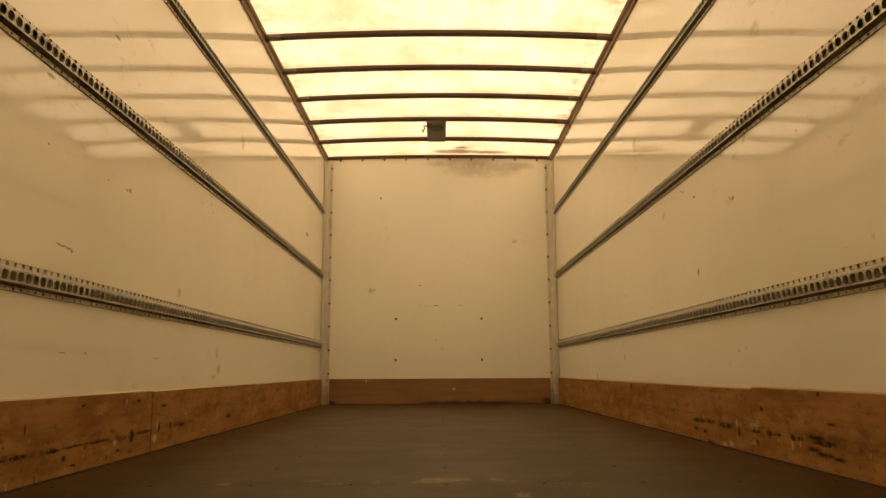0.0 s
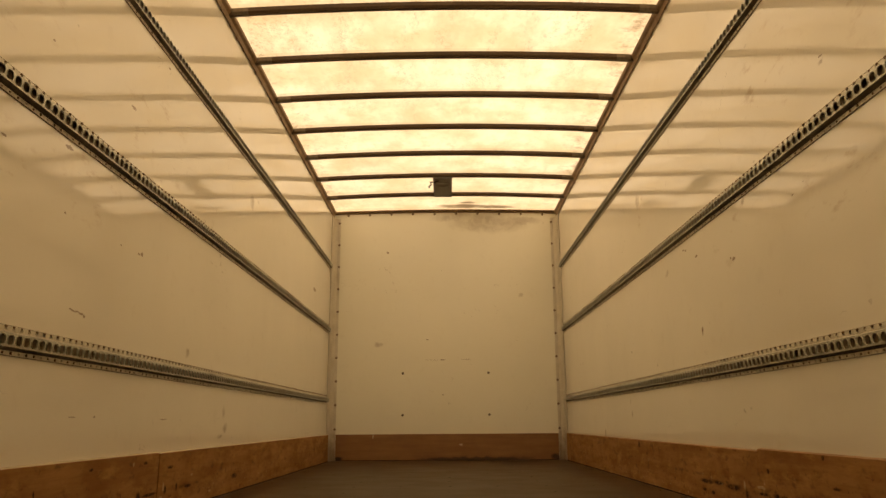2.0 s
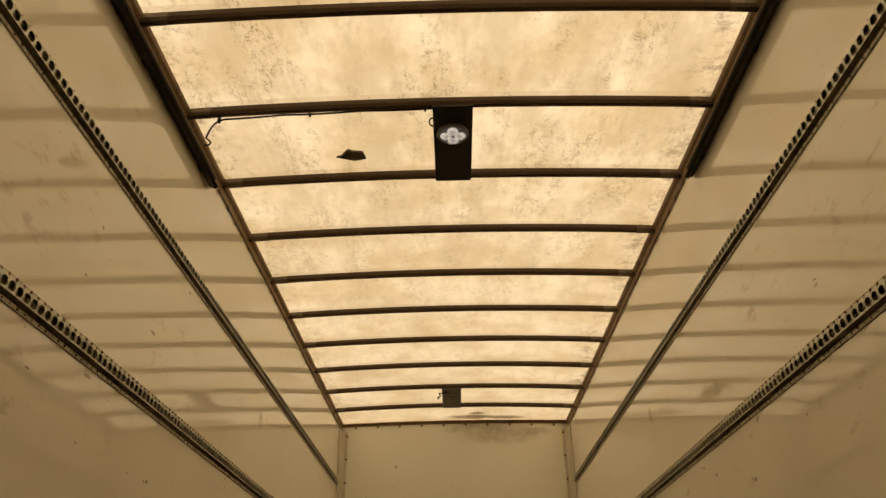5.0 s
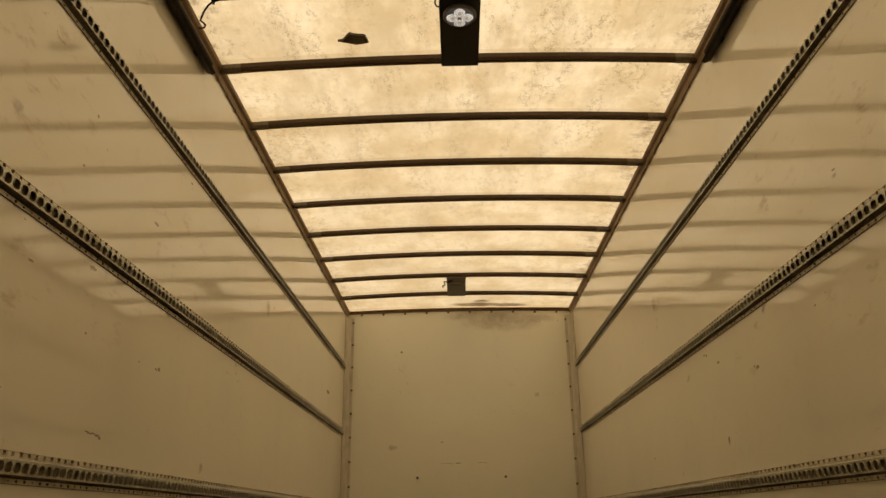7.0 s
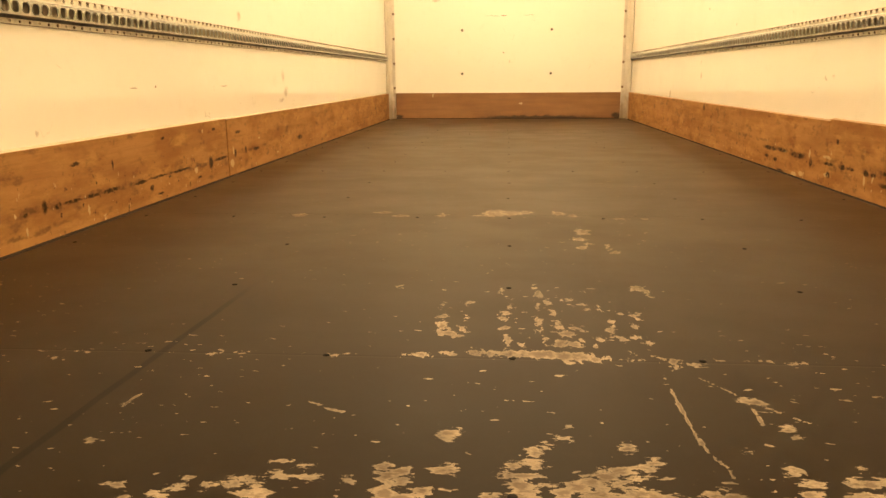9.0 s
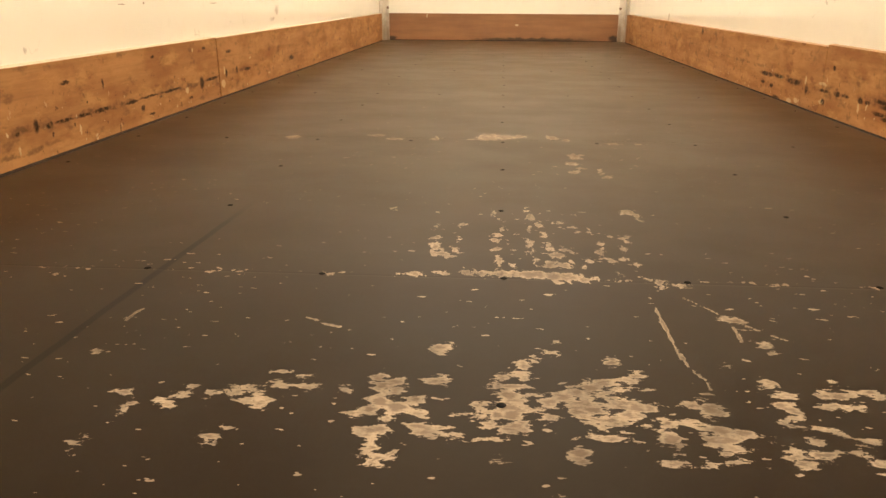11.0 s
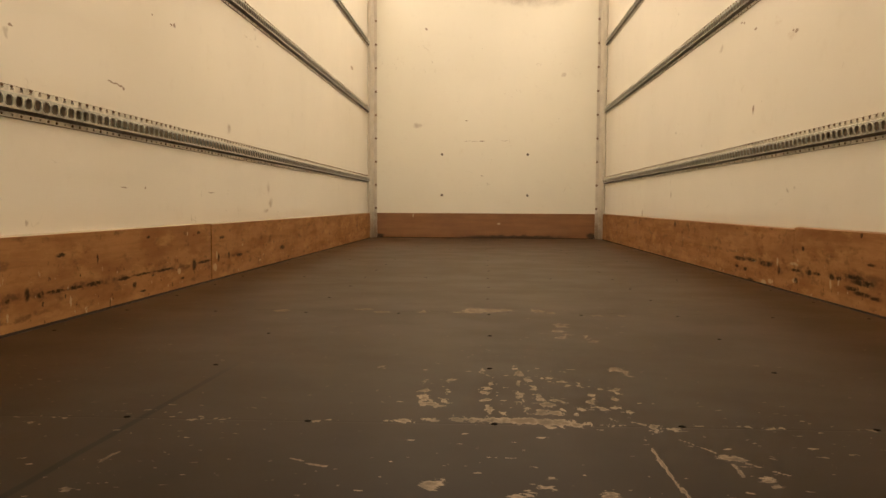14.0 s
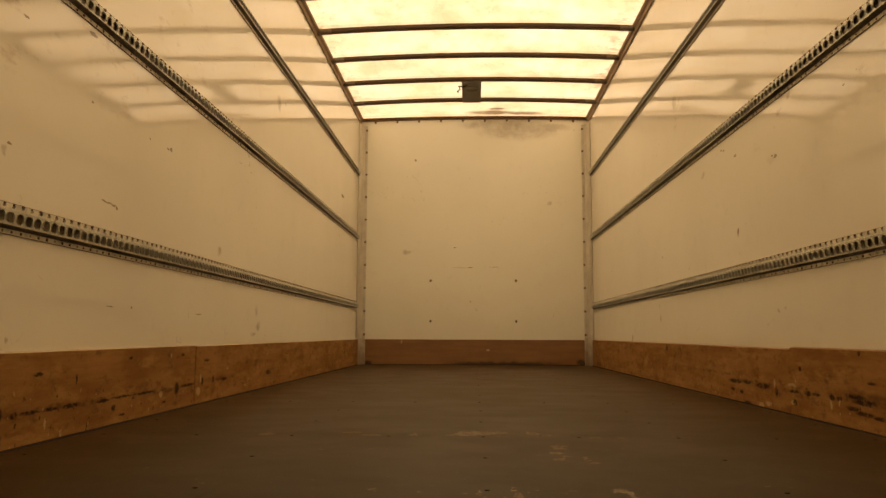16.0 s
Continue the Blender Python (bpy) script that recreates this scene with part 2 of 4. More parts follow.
    n.put(both.inputs[2], back.outputs[0])
    shine = n.tree.nodes.new("ShaderNodeBsdfGlossy")
    n.put(shine.inputs["Roughness"], 0.28)
    n.put(shine.inputs["Color"], (0.95, 0.9, 0.8))
    edge = n.tree.nodes.new("ShaderNodeFresnel")
    n.put(edge.inputs["IOR"], 1.5)
    whole = n.tree.nodes.new("ShaderNodeMixShader")
    n.put(whole.inputs[0], edge.outputs[0])
    n.put(whole.inputs[1], both.outputs[0])
    n.put(whole.inputs[2], shine.outputs[0])
    return n.out(whole.outputs[0])


def metal_material(name, colour, rough, metal=0.9, grime=0.3):
    n = Nodes(name)
    grain = n.noise(60.0, 4, 0.6)
    cloud = n.noise(7.0, 4, 0.6)
    base = n.mix(n.step(grain, 0.35, 0.7), colour, tuple(v * 0.72 for v in colour))
    base = n.mix(n.step(cloud, 0.5, 0.75, 0.0, grime), base, (0.09, 0.065, 0.04))
    return n.surface(base, n.step(cloud, 0.3, 0.7, rough, rough + 0.15), n.step(cloud, 0.5, 0.8, metal, metal * 0.6), normal=n.bump(grain, 0.12, 0.002))


def plain(name, colour, rough, metal=0.0, fade=0.8, **more):
    n = Nodes(name)
    cloud = n.noise(35.0, 3)
    return n.surface(n.mix(n.step(cloud, 0.3, 0.7), colour, tuple(v * fade for v in colour)), rough, metal, **more)


roof_mat = roof_material()
backing_mat = metal_material("hole_shade_backing", (0.50, 0.41, 0.30), 0.7, 0.1, 0.3)
# bolt brown; on the rails' lower sides it paints in the shade underneath
side_mat = metal_material("bolt_and_shaded_side_brown", (0.19, 0.155, 0.11), 0.42, 0.4, 0.4)
cant_mat = metal_material("rusty_brown_trim", (0.31, 0.20, 0.115), 0.6, 0.1, 0.5)
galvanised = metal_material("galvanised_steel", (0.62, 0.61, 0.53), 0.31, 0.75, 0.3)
flange_mat = metal_material("tarnished_flange", (0.74, 0.69, 0.57), 0.40, 0.3, 0.2)
lip_mat = metal_material("shadow_line_rail_edge", (0.30, 0.24, 0.165), 0.6, 0.2, 0.4)


def post_material():
    """Painted metal angle, stained brown by floor dirt."""
    n = Nodes("dull_aluminium")
    base = n.mix(n.step(n.noise(9.0, 4, 0.6), 0.3, 0.7), (0.68, 0.62, 0.51), (0.60, 0.54, 0.44))
    stain = n.step(n.math("MULTIPLY_ADD", n.noise(10.0, 5, 0.65), 0.5, n.axis(2)), 0.60, 0.28, 0.0, 0.75)
    base = n.mix(stain, base, (0.24, 0.15, 0.08))
    run = n.step(n.noise(16.0, 3, 0.6, stretch=(1, 1, 0.15)), 0.55, 0.72, 0.0, 0.35)
    return n.surface(n.mix(run, base, (0.36, 0.27, 0.17)), 0.42, 0.1)


aluminium = post_material()
bow_mat = metal_material("brown_bow_steel", (0.105, 0.060, 0.030), 0.42, 0.25, 0.4)
cap_mat = metal_material("worn_bow_socket", (0.20, 0.155, 0.11), 0.40, 0.7, 0.4)
track_mat = metal_material("dark_track_steel", (0.045, 0.038, 0.03), 0.38, 0.7, 0.3)
rust_mat = metal_material("rusty_screw", (0.27, 0.175, 0.105), 0.7, 0.3, 0.6)


plate_mat = plain("dark_plate", (0.022, 0.019, 0.016), 0.5)
# paler copy of the dark plate: distance haze is put into its colour
plate_far_mat = plain("hazed_grey_plate", (0.12, 0.10, 0.08), 0.5)
cable_mat = plain("black_cable", (0.012, 0.011, 0.010), 0.45)
lit_mat = plain("lit_reflector", (0.85, 0.85, 0.84), 0.22, 1.0, Emission_Color=(0.86, 0.93, 1.0), Emission_Strength=0.30)
bezel_mat = plain("lamp_bezel", (0.22, 0.21, 0.20), 0.35, 0.6)
debris_shadow_mat = plain("dark_debris_shadow", (0.15, 0.115, 0.075), 0.9)
sealant_mat = plain("cream_sealant", (0.50, 0.41, 0.28), 0.7)
# wood brown, for a cover that dims the right board's lit top
brown_top_cover = plain("brown_top_cover", (0.34, 0.19, 0.085), 0.7)


def wood_material(name, light, dark, scuffs, blacks, pales, chips=1.0):
    """Varnished plywood with grain along y and z-wise scuffs."""
    n = Nodes(name)
    grain = n.noise(6.0, 6, 0.65, stretch=(1, 0.3, 2.6))
    veins = n.noise(40.0, 4, 0.6, stretch=(1, 0.08, 2.0))
    base = n.mix(n.step(grain, 0.30, 0.70), light, dark)
    base = n.mix(n.step(veins, 0.5, 0.75, 0.0, 0.25), base, tuple(v * 0.6 for v in dark))
    blotch = n.noise(8.5, 5, 0.65, stretch=(1, 0.45, 1.0), shift=(2, 8, 5))
    base = n.mix(n.step(blotch, 0.44, 0.66, 0.0, 0.65), base, (0.23, 0.095, 0.032))
    smudge = n.noise(17.0, 4, 0.65, stretch=(1, 0.5, 1.0), shift=(4, 2, 1))
    base = n.mix(n.step(smudge, 0.55, 0.70, 0.0, 0.60), base, (0.12, 0.062, 0.028))
    rubbed = n.noise(12.0, 5, 0.7, stretch=(1, 0.4, 1.2), shift=(7, 5, 8))
    base = n.mix(n.step(rubbed, 0.50, 0.68, 0.0, 0.60), base, (0.48, 0.255, 0.092))
    sore = n.noise(21.0, 4, 0.6, stretch=(1, 0.45, 1.1), shift=(9, 3, 2))
    base = n.mix(n.step(sore, 0.62, 0.70, 0.0, 0.55), base, (0.15, 0.055, 0.022))
    # short upright dents and knocks, pale chips
    low = n.step(n.axis(2), 0.19, 0.09)
    dent = n.step(n.noise(48.0, 3, 0.65, stretch=(1, 1.0, 0.75), shift=(1, 3, 0)), 0.645, 0.70)
    base = n.mix(n.math("MULTIPLY", dent, n.math("MULTIPLY_ADD", low, 0.55, 0.25)), base, (0.035, 0.02, 0.011))
    chip = n.step(n.noise(46.0, 3, 0.65, stretch=(1, 1.1, 0.55), shift=(6, 1, 3)), 0.665, 0.70, 0.0, 0.8 * chips)
    base = n.mix(n.math("MULTIPLY", chip, low), base, (0.60, 0.44, 0.25))
    torn = n.step(n.blots(n.jitter(60.0, 0.016, 4), pales, (1, 2)), 0.0, 0.3, 0.0, 0.85)
    base = n.mix(torn, base, (0.52, 0.36, 0.19))
    wob = n.jitter(22.0, 0.045, 5)
    rub = n.step(n.blots(wob, scuffs, (1, 2)), 0.0, 0.7, 0.0, 1.0)
    rub = n.math("MULTIPLY", rub, n.step(n.noise(20.0, 5, 0.7, stretch=(1, 0.7, 1.0)), 0.42, 0.60))
    base = n.mix(n.math("MULTIPLY", rub, 0.5), base, (0.024, 0.014, 0.009))
    black = n.step(n.blots(n.jitter(60.0, 0.013, 5), blacks, (1, 2)), -0.10, 0.55, 0.0, 0.90)
    black = n.math("MULTIPLY", black, n.step(n.noise(55.0, 3, 0.6, shift=(2, 2, 7)), 0.32, 0.52, 0.42, 1.0))
    base = n.mix(black, base, (0.016, 0.008, 0.004))
    return n.surface(base, n.step(grain, 0.3, 0.7, 0.58, 0.70), normal=n.bump(n.math("ADD", veins, dent), 0.12, 0.004), specular=0.06)


LEFT_SCUFFS = [(2.60, 0.092, 0.50, 0.012), (2.10, 0.095, 0.12, 0.014), (2.1, 0.035, 0.25, 0.012), (3.2, 0.085, 0.35, 0.014), (3.9, 0.09, 0.30, 0.014), (1.5, 0.08, 0.4, 0.02)]
LEFT_BLACKS = [(2.228, 0.087, 0.022, 0.0116), (2.299, 0.089, 0.058, 0.0065), (2.399, 0.088, 0.056, 0.0065), (2.511, 0.089, 0.062, 0.0087), (2.705, 0.086, 0.06, 0.0072), (2.834, 0.089, 0.091, 0.0051), (3.013, 0.088, 0.114, 0.0058), (3.318, 0.084, 0.028, 0.0297), (3.434, 0.089, 0.092, 0.008), (2.166, 0.096, 0.014, 0.0225), (2.084, 0.087, 0.01, 0.0072), (2.331, 0.192, 0.032, 0.0072), (2.535, 0.166, 0.006, 0.0203), (2.431, 0.123, 0.005, 0.0051), (2.894, 0.22, 0.017, 0.0065), (3.371, 0.219, 0.021, 0.008), (3.656, 0.187, 0.041, 0.0087), (3.608, 0.095, 0.017, 0.0225), (3.747, 0.096, 0.015, 0.0203), (3.905, 0.088, 0.059, 0.0087), (4.692, 0.08, 0.07, 0.0174), (2.78, 0.056, 0.019, 0.0123), (2.845, 0.027, 0.028, 0.0051), (3.194, 0.039, 0.022, 0.0058)]
RIGHT_SCUFFS = [(2.80, 0.10, 0.35, 0.03), (3.2, 0.09, 0.35, 0.03), (3.7, 0.10, 0.40, 0.012), (2.4, 0.09, 0.30, 0.045), (4.3, 0.12, 0.5, 0.012)]
RIGHT_BLACKS = [(3.932, 0.09, 0.111, 0.0126), (3.78, 0.095, 0.073, 0.0121), (3.594, 0.089, 0.105, 0.0144), (3.282, 0.089, 0.053, 0.0075), (3.159, 0.091, 0.039, 0.0121), (3.092, 0.092, 0.037, 0.0069), (2.971, 0.092, 0.025, 0.0138), (2.921, 0.092, 0.025, 0.0092), (2.811, 0.106, 0.083, 0.0109), (2.755, 0.092, 0.091, 0.0132), (2.83, 0.066, 0.054, 0.0092), (2.755, 0.055, 0.073, 0.0103), (2.668, 0.05, 0.047, 0.0086), (2.773, 0.25, 0.011, 0.0109), (3.219, 0.179, 0.015, 0.0126), (5.18, 0.226, 0.03, 0.0253), (3.972, 0.051, 0.032, 0.0092), (3.855, 0.046, 0.03, 0.0121), (3.78, -0.001, 0.058, 0.0121), (2.702, 0.156, 0.034, 0.0063), (3.451, 0.074, 0.018, 0.0224), (3.276, 0.047, 0.022, 0.0155)]
LEFT_PALES = [(3.252, 0.218, 0.007, 0.01), (3.563, 0.053, 0.028, 0.022), (3.163, 0.071, 0.019, 0.0155), (2.376, 0.049, 0.006, 0.02), (4.247, 0.036, 0.022, 0.0055), (3.949, 0.137, 0.015, 0.007), (3.586, 0.107, 0.01, 0.022), (2.082, 0.044, 0.005, 0.0125)]
RIGHT_PALES = [(3.744, 0.094, 0.028, 0.0075), (3.62, 0.004, 0.033, 0.015), (3.543, 0.017, 0.025, 0.0125), (3.298, 0.113, 0.044, 0.007), (3.292, 0.045, 0.027, 0.0115), (3.469, 0.108, 0.012, 0.0215), (2.98, 0.065, 0.009, 0.0205), (2.921, 0.077, 0.008, 0.0155)]
kick_left_mat = wood_material("scuffed_plywood_left", (0.40, 0.197, 0.074), (0.29, 0.132, 0.050), LEFT_SCUFFS, LEFT_BLACKS, LEFT_PALES)
kick_right_mat = wood_material("scuffed_plywood_right", (0.40, 0.197, 0.074), (0.29, 0.132, 0.050), RIGHT_SCUFFS, RIGHT_BLACKS, RIGHT_PALES)


def front_kick_material():
    n = Nodes("red_brown_plywood")
    grain = n.noise(7.0, 5, 0.6, stretch=(0.3, 1, 3.0))
    blotch = n.noise(2.5, 4, 0.6)
    base = n.mix(n.step(grain, 0.3, 0.7), (0.34, 0.163, 0.066), (0.27, 0.125, 0.050))
    base = n.mix(n.step(blotch, 0.4, 0.7, 0.0, 0.5), base, (0.20, 0.092, 0.044))
    chip = n.step(n.blots(n.jitter(40.0, 0.02), [(-0.787, 0.229, 0.010, 0.025), (0.147, 0.140, 0.022, 0.010)], (0, 2)), -0.1, 0.4)
    # darker blots along the lower edge and at both lower corners
    foot_blots = n.step(n.blots(n.jitter(20.0, 0.05), [(1.15, 0.01, 0.06, 0.035), (-1.15, 0.0, 0.05, 0.03), (0.3, -0.01, 0.7, 0.03)], (0, 2)), -0.1, 0.5, 0.0, 0.85)
    base = n.mix(foot_blots, n.mix(chip, base, (0.55, 0.42, 0.27)), (0.02, 0.014, 0.01))
    return n.surface(base, 0.45, normal=n.bump(grain, 0.08, 0.004))


kick_front_mat = front_kick_material()


# worn patches of the floor paint: middle and half size along x and y
WEAR_WEST = [(-0.506, 1.089, 0.007, 0.006), (-0.421, 0.997, 0.007, 0.005), (-0.405, 0.958, 0.003, 0.007), (-0.404, 0.967, 0.005, 0.007), (-0.401, 0.976, 0.005, 0.005), (-0.418, 0.902, 0.007, 0.004), (-0.422, 0.894, 0.006, 0.004), (-0.423, 0.88, 0.004, 0.005), (-0.371, 0.981, 0.007, 0.005), (-0.361, 0.977, 0.006, 0.006), (-0.36, 0.992, 0.009, 0.007), (-0.352, 1.002, 0.006, 0.01), (-0.352, 1.013, 0.006, 0.007), (-0.32, 0.996, 0.005, 0.007), (-0.292, 1.007, 0.008, 0.015), (-0.282, 1.016, 0.017, 0.009), (-0.257, 1.025, 0.018, 0.008), (-0.268, 0.993, 0.012, 0.007), (-0.257, 0.984, 0.009, 0.01), (-0.253, 1.058, 0.012, 0.005), (-0.23, 1.048, 0.01, 0.007), (-0.217, 1.024, 0.008, 0.004), (-0.28, 0.931, 0.008, 0.005), (-0.29, 0.915, 0.009, 0.007), (-0.17, 1.023, 0.006, 0.007)]
WEAR_MIDWEST = [(-0.134, 1.051, 0.011, 0.011), (-0.117, 1.048, 0.01, 0.008), (-0.128, 1.031, 0.012, 0.016), (-0.11, 1.025, 0.009, 0.008), (-0.126, 0.998, 0.016, 0.018), (-0.15, 0.975, 0.01, 0.006), (-0.132, 0.982, 0.013, 0.01), (-0.106, 0.994, 0.018, 0.02), (-0.088, 1.005, 0.014, 0.013), (-0.082, 0.983, 0.014, 0.012), (-0.114, 0.964, 0.007, 0.009), (-0.069, 1.05, 0.011, 0.009), (-0.059, 1.054, 0.008, 0.01), (-0.139, 0.939, 0.008, 0.006), (-0.127, 0.933, 0.008, 0.007), (-0.116, 0.94, 0.01, 0.009), (-0.122, 0.92, 0.007, 0.008), (-0.123, 0.908, 0.009, 0.008), (-0.112, 0.897, 0.01, 0.006), (-0.119, 0.887, 0.009, 0.005), (-0.073, 0.951, 0.012, 0.006), (-0.054, 0.952, 0.013, 0.007), (-0.065, 0.939, 0.015, 0.006), (-0.046, 0.939, 0.01, 0.006), (-0.067, 1.135, 0.011, 0.016)]
WEAR_ROUND_SCREW = [(0.08, 1.168, 0.006, 0.007), (0.07, 1.137, 0.01, 0.005), (0.051, 1.115, 0.007, 0.009), (0.039, 1.099, 0.009, 0.009), (0.032, 1.075, 0.013, 0.008), (0.039, 1.068, 0.007, 0.01), (0.015, 1.066, 0.01, 0.007), (0.005, 1.052, 0.012, 0.007), (0.028, 1.048, 0.016, 0.008), (0.021, 1.023, 0.015, 0.018), (0.015, 1.003, 0.013, 0.015), (0.024, 0.986, 0.014, 0.015), (0.007, 0.984, 0.009, 0.01), (0.027, 0.966, 0.011, 0.009), (0.018, 0.956, 0.008, 0.007), (0.036, 0.958, 0.004, 0.006), (-0.012, 1.0, 0.01, 0.005), (-0.004, 0.989, 0.013, 0.006), (-0.021, 0.978, 0.012, 0.005), (0.041, 1.03, 0.011, 0.006), (0.055, 1.026, 0.013, 0.005), (0.046, 0.999, 0.013, 0.005), (0.003, 0.935, 0.008, 0.005), (0.005, 0.902, 0.008, 0.005), (-0.001, 0.966, 0.007, 0.005)]
WEAR_MIDEAST = [(0.066, 1.014, 0.012, 0.013), (0.083, 1.028, 0.015, 0.016), (0.097, 1.039, 0.013, 0.013), (0.115, 1.05, 0.016, 0.014), (0.135, 1.064, 0.014, 0.01), (0.155, 1.076, 0.019, 0.007), (0.174, 1.086, 0.01, 0.009), (0.13, 1.043, 0.018, 0.008), (0.161, 1.05, 0.016, 0.004), (0.091, 1.009, 0.01, 0.015), (0.105, 1.016, 0.019, 0.01), (0.112, 1.001, 0.013, 0.01), (0.143, 1.019, 0.014, 0.013), (0.158, 1.014, 0.014, 0.018), (0.154, 0.99, 0.014, 0.011), (0.174, 1.01, 0.013, 0.008), (0.125, 0.98, 0.025, 0.007), (0.101, 0.986, 0.014, 0.009), (0.165, 0.981, 0.008, 0.006), (0.118, 0.968, 0.007, 0.007), (0.067, 0.983, 0.013, 0.006), (0.118, 0.95, 0.018, 0.006), (0.091, 0.917, 0.008, 0.01), (0.092, 0.905, 0.011, 0.007), (0.147, 1.115, 0.008, 0.01)]
WEAR_EAST = [(0.189, 0.983, 0.009, 0.007), (0.204, 0.982, 0.018, 0.007), (0.222, 0.981, 0.012, 0.007), (0.238, 0.974, 0.018, 0.014), (0.242, 0.957, 0.018, 0.013), (0.226, 0.952, 0.01, 0.009), (0.26, 0.968, 0.012, 0.009), (0.243, 0.942, 0.015, 0.008), (0.276, 0.962, 0.009, 0.004), (0.185, 0.949, 0.011, 0.013), (0.189, 0.934, 0.007, 0.011), (0.241, 1.018, 0.009, 0.012), (0.244, 1.008, 0.012, 0.012), (0.238, 0.996, 0.007, 0.007), (0.224, 1.019, 0.007, 0.007), (0.237, 1.029, 0.007, 0.004), (0.179, 0.908, 0.013, 0.005), (0.215, 0.911, 0.008, 0.005), (0.241, 0.914, 0.011, 0.004), (0.237, 0.929, 0.005, 0.004), (0.326, 1.264, 0.009, 0.008), (0.339, 1.258, 0.013, 0.01), (0.355, 1.177, 0.007, 0.009), (0.358, 1.162, 0.006, 0.009), (0.287, 1.116, 0.007, 0.006)]
WEAR_FAR_EAST = [(0.323, 1.077, 0.011, 0.012), (0.333, 1.051, 0.01, 0.007), (0.325, 1.027, 0.01, 0.007), (0.331, 1.02, 0.012, 0.012), (0.329, 1.003, 0.01, 0.009), (0.318, 0.993, 0.009, 0.006), (0.332, 0.988, 0.008, 0.007), (0.343, 0.986, 0.014, 0.006), (0.359, 0.982, 0.011, 0.005), (0.366, 0.978, 0.005, 0.006), (0.377, 1.055, 0.007, 0.007), (0.376, 1.031, 0.01, 0.007), (0.394, 1.028, 0.012, 0.008), (0.404, 1.025, 0.005, 0.006), (0.396, 1.054, 0.006, 0.005), (0.418, 1.063, 0.015, 0.007), (0.435, 1.065, 0.008, 0.006), (0.414, 1.083, 0.009, 0.005), (0.337, 0.958, 0.007, 0.007), (0.386, 0.958, 0.008, 0.005), (0.375, 0.935, 0.008, 0.003), (0.38, 0.926, 0.008, 0.005), (0.308, 0.934, 0.007, 0.008), (0.307, 0.92, 0.013, 0.008), (0.331, 0.936, 0.013, 0.005)]
WEAR_SQUARE_WEST = [(-0.219, 1.792, 0.007, 0.013), (-0.127, 1.768, 0.007, 0.011), (-0.117, 1.655, 0.009, 0.024), (-0.11, 1.6, 0.013, 0.018), (-0.111, 1.54, 0.017, 0.026), (-0.1, 1.509, 0.018, 0.022), (-0.075, 1.527, 0.01, 0.023), (-0.078, 1.494, 0.012, 0.009), (-0.069, 1.604, 0.004, 0.043), (-0.074, 1.687, 0.011, 0.008), (-0.006, 1.77, 0.006, 0.022), (0.004, 1.728, 0.005, 0.022), (0.012, 1.675, 0.005, 0.032), (-0.002, 1.62, 0.01, 0.015), (-0.004, 1.591, 0.008, 0.018), (0.002, 1.54, 0.009, 0.01), (0.005, 1.478, 0.008, 0.018), (0.029, 1.458, 0.006, 0.011), (0.062, 1.808, 0.005, 0.019), (0.067, 1.746, 0.01, 0.022), (0.063, 1.68, 0.004, 0.04), (0.083, 1.698, 0.009, 0.036), (0.061, 1.581, 0.006, 0.062), (0.066, 1.483, 0.008, 0.03), (0.089, 1.636, 0.011, 0.034)]
WEAR_SQUARE_EAST = [(0.1, 1.55, 0.008, 0.027), (0.107, 1.514, 0.013, 0.025), (0.096, 1.468, 0.024, 0.02), (0.12, 1.47, 0.014, 0.024), (0.127, 1.718, 0.014, 0.012), (0.142, 1.686, 0.016, 0.006), (0.123, 1.55, 0.011, 0.014), (0.139, 1.532, 0.008, 0.006), (0.166, 1.781, 0.007, 0.013), (0.276, 1.805, 0.02, 0.023), (0.292, 1.78, 0.009, 0.027), (0.16, 1.642, 0.007, 0.015), (0.178, 1.651, 0.006, 0.023), (0.187, 1.59, 0.006, 0.021), (0.186, 1.547, 0.009, 0.033), (0.187, 1.509, 0.012, 0.015), (0.201, 1.494, 0.009, 0.012), (0.214, 1.635, 0.013, 0.011), (0.24, 1.631, 0.011, 0.018), (0.244, 1.606, 0.01, 0.011), (0.229, 1.56, 0.005, 0.02), (0.22, 1.502, 0.014, 0.012), (0.237, 1.482, 0.013, 0.009), (0.16, 1.491, 0.006, 0.018), (0.15, 1.461, 0.008, 0.011)]
WEAR_JOINT = [(-0.134, 1.402, 0.033, 0.009), (-0.087, 1.409, 0.028, 0.011), (-0.05, 1.423, 0.013, 0.016), (-0.021, 1.415, 0.028, 0.016), (0.016, 1.415, 0.029, 0.02), (0.063, 1.417, 0.038, 0.022), (0.109, 1.41, 0.038, 0.022), (0.103, 1.385, 0.013, 0.008), (0.146, 1.402, 0.022, 0.011), (0.191, 1.401, 0.028, 0.005), (0.206, 1.423, 0.006, 0.011), (0.231, 1.423, 0.008, 0.011), (0.247, 1.409, 0.013, 0.011), (0.263, 1.399, 0.013, 0.013), (0.265, 1.381, 0.005, 0.012), (0.293, 1.391, 0.013, 0.006), (0.392, 1.41, 0.034, 0.005), (0.444, 1.404, 0.023, 0.004), (0.604, 1.405, 0.02, 0.005), (-0.695, 1.381, 0.019, 0.006), (-0.715, 1.35, 0.011, 0.008), (-0.466, 1.385, 0.009, 0.007), (-0.437, 1.393, 0.011, 0.005), (-0.278, 1.39, 0.022, 0.007), (-0.251, 1.397, 0.009, 0.006)]
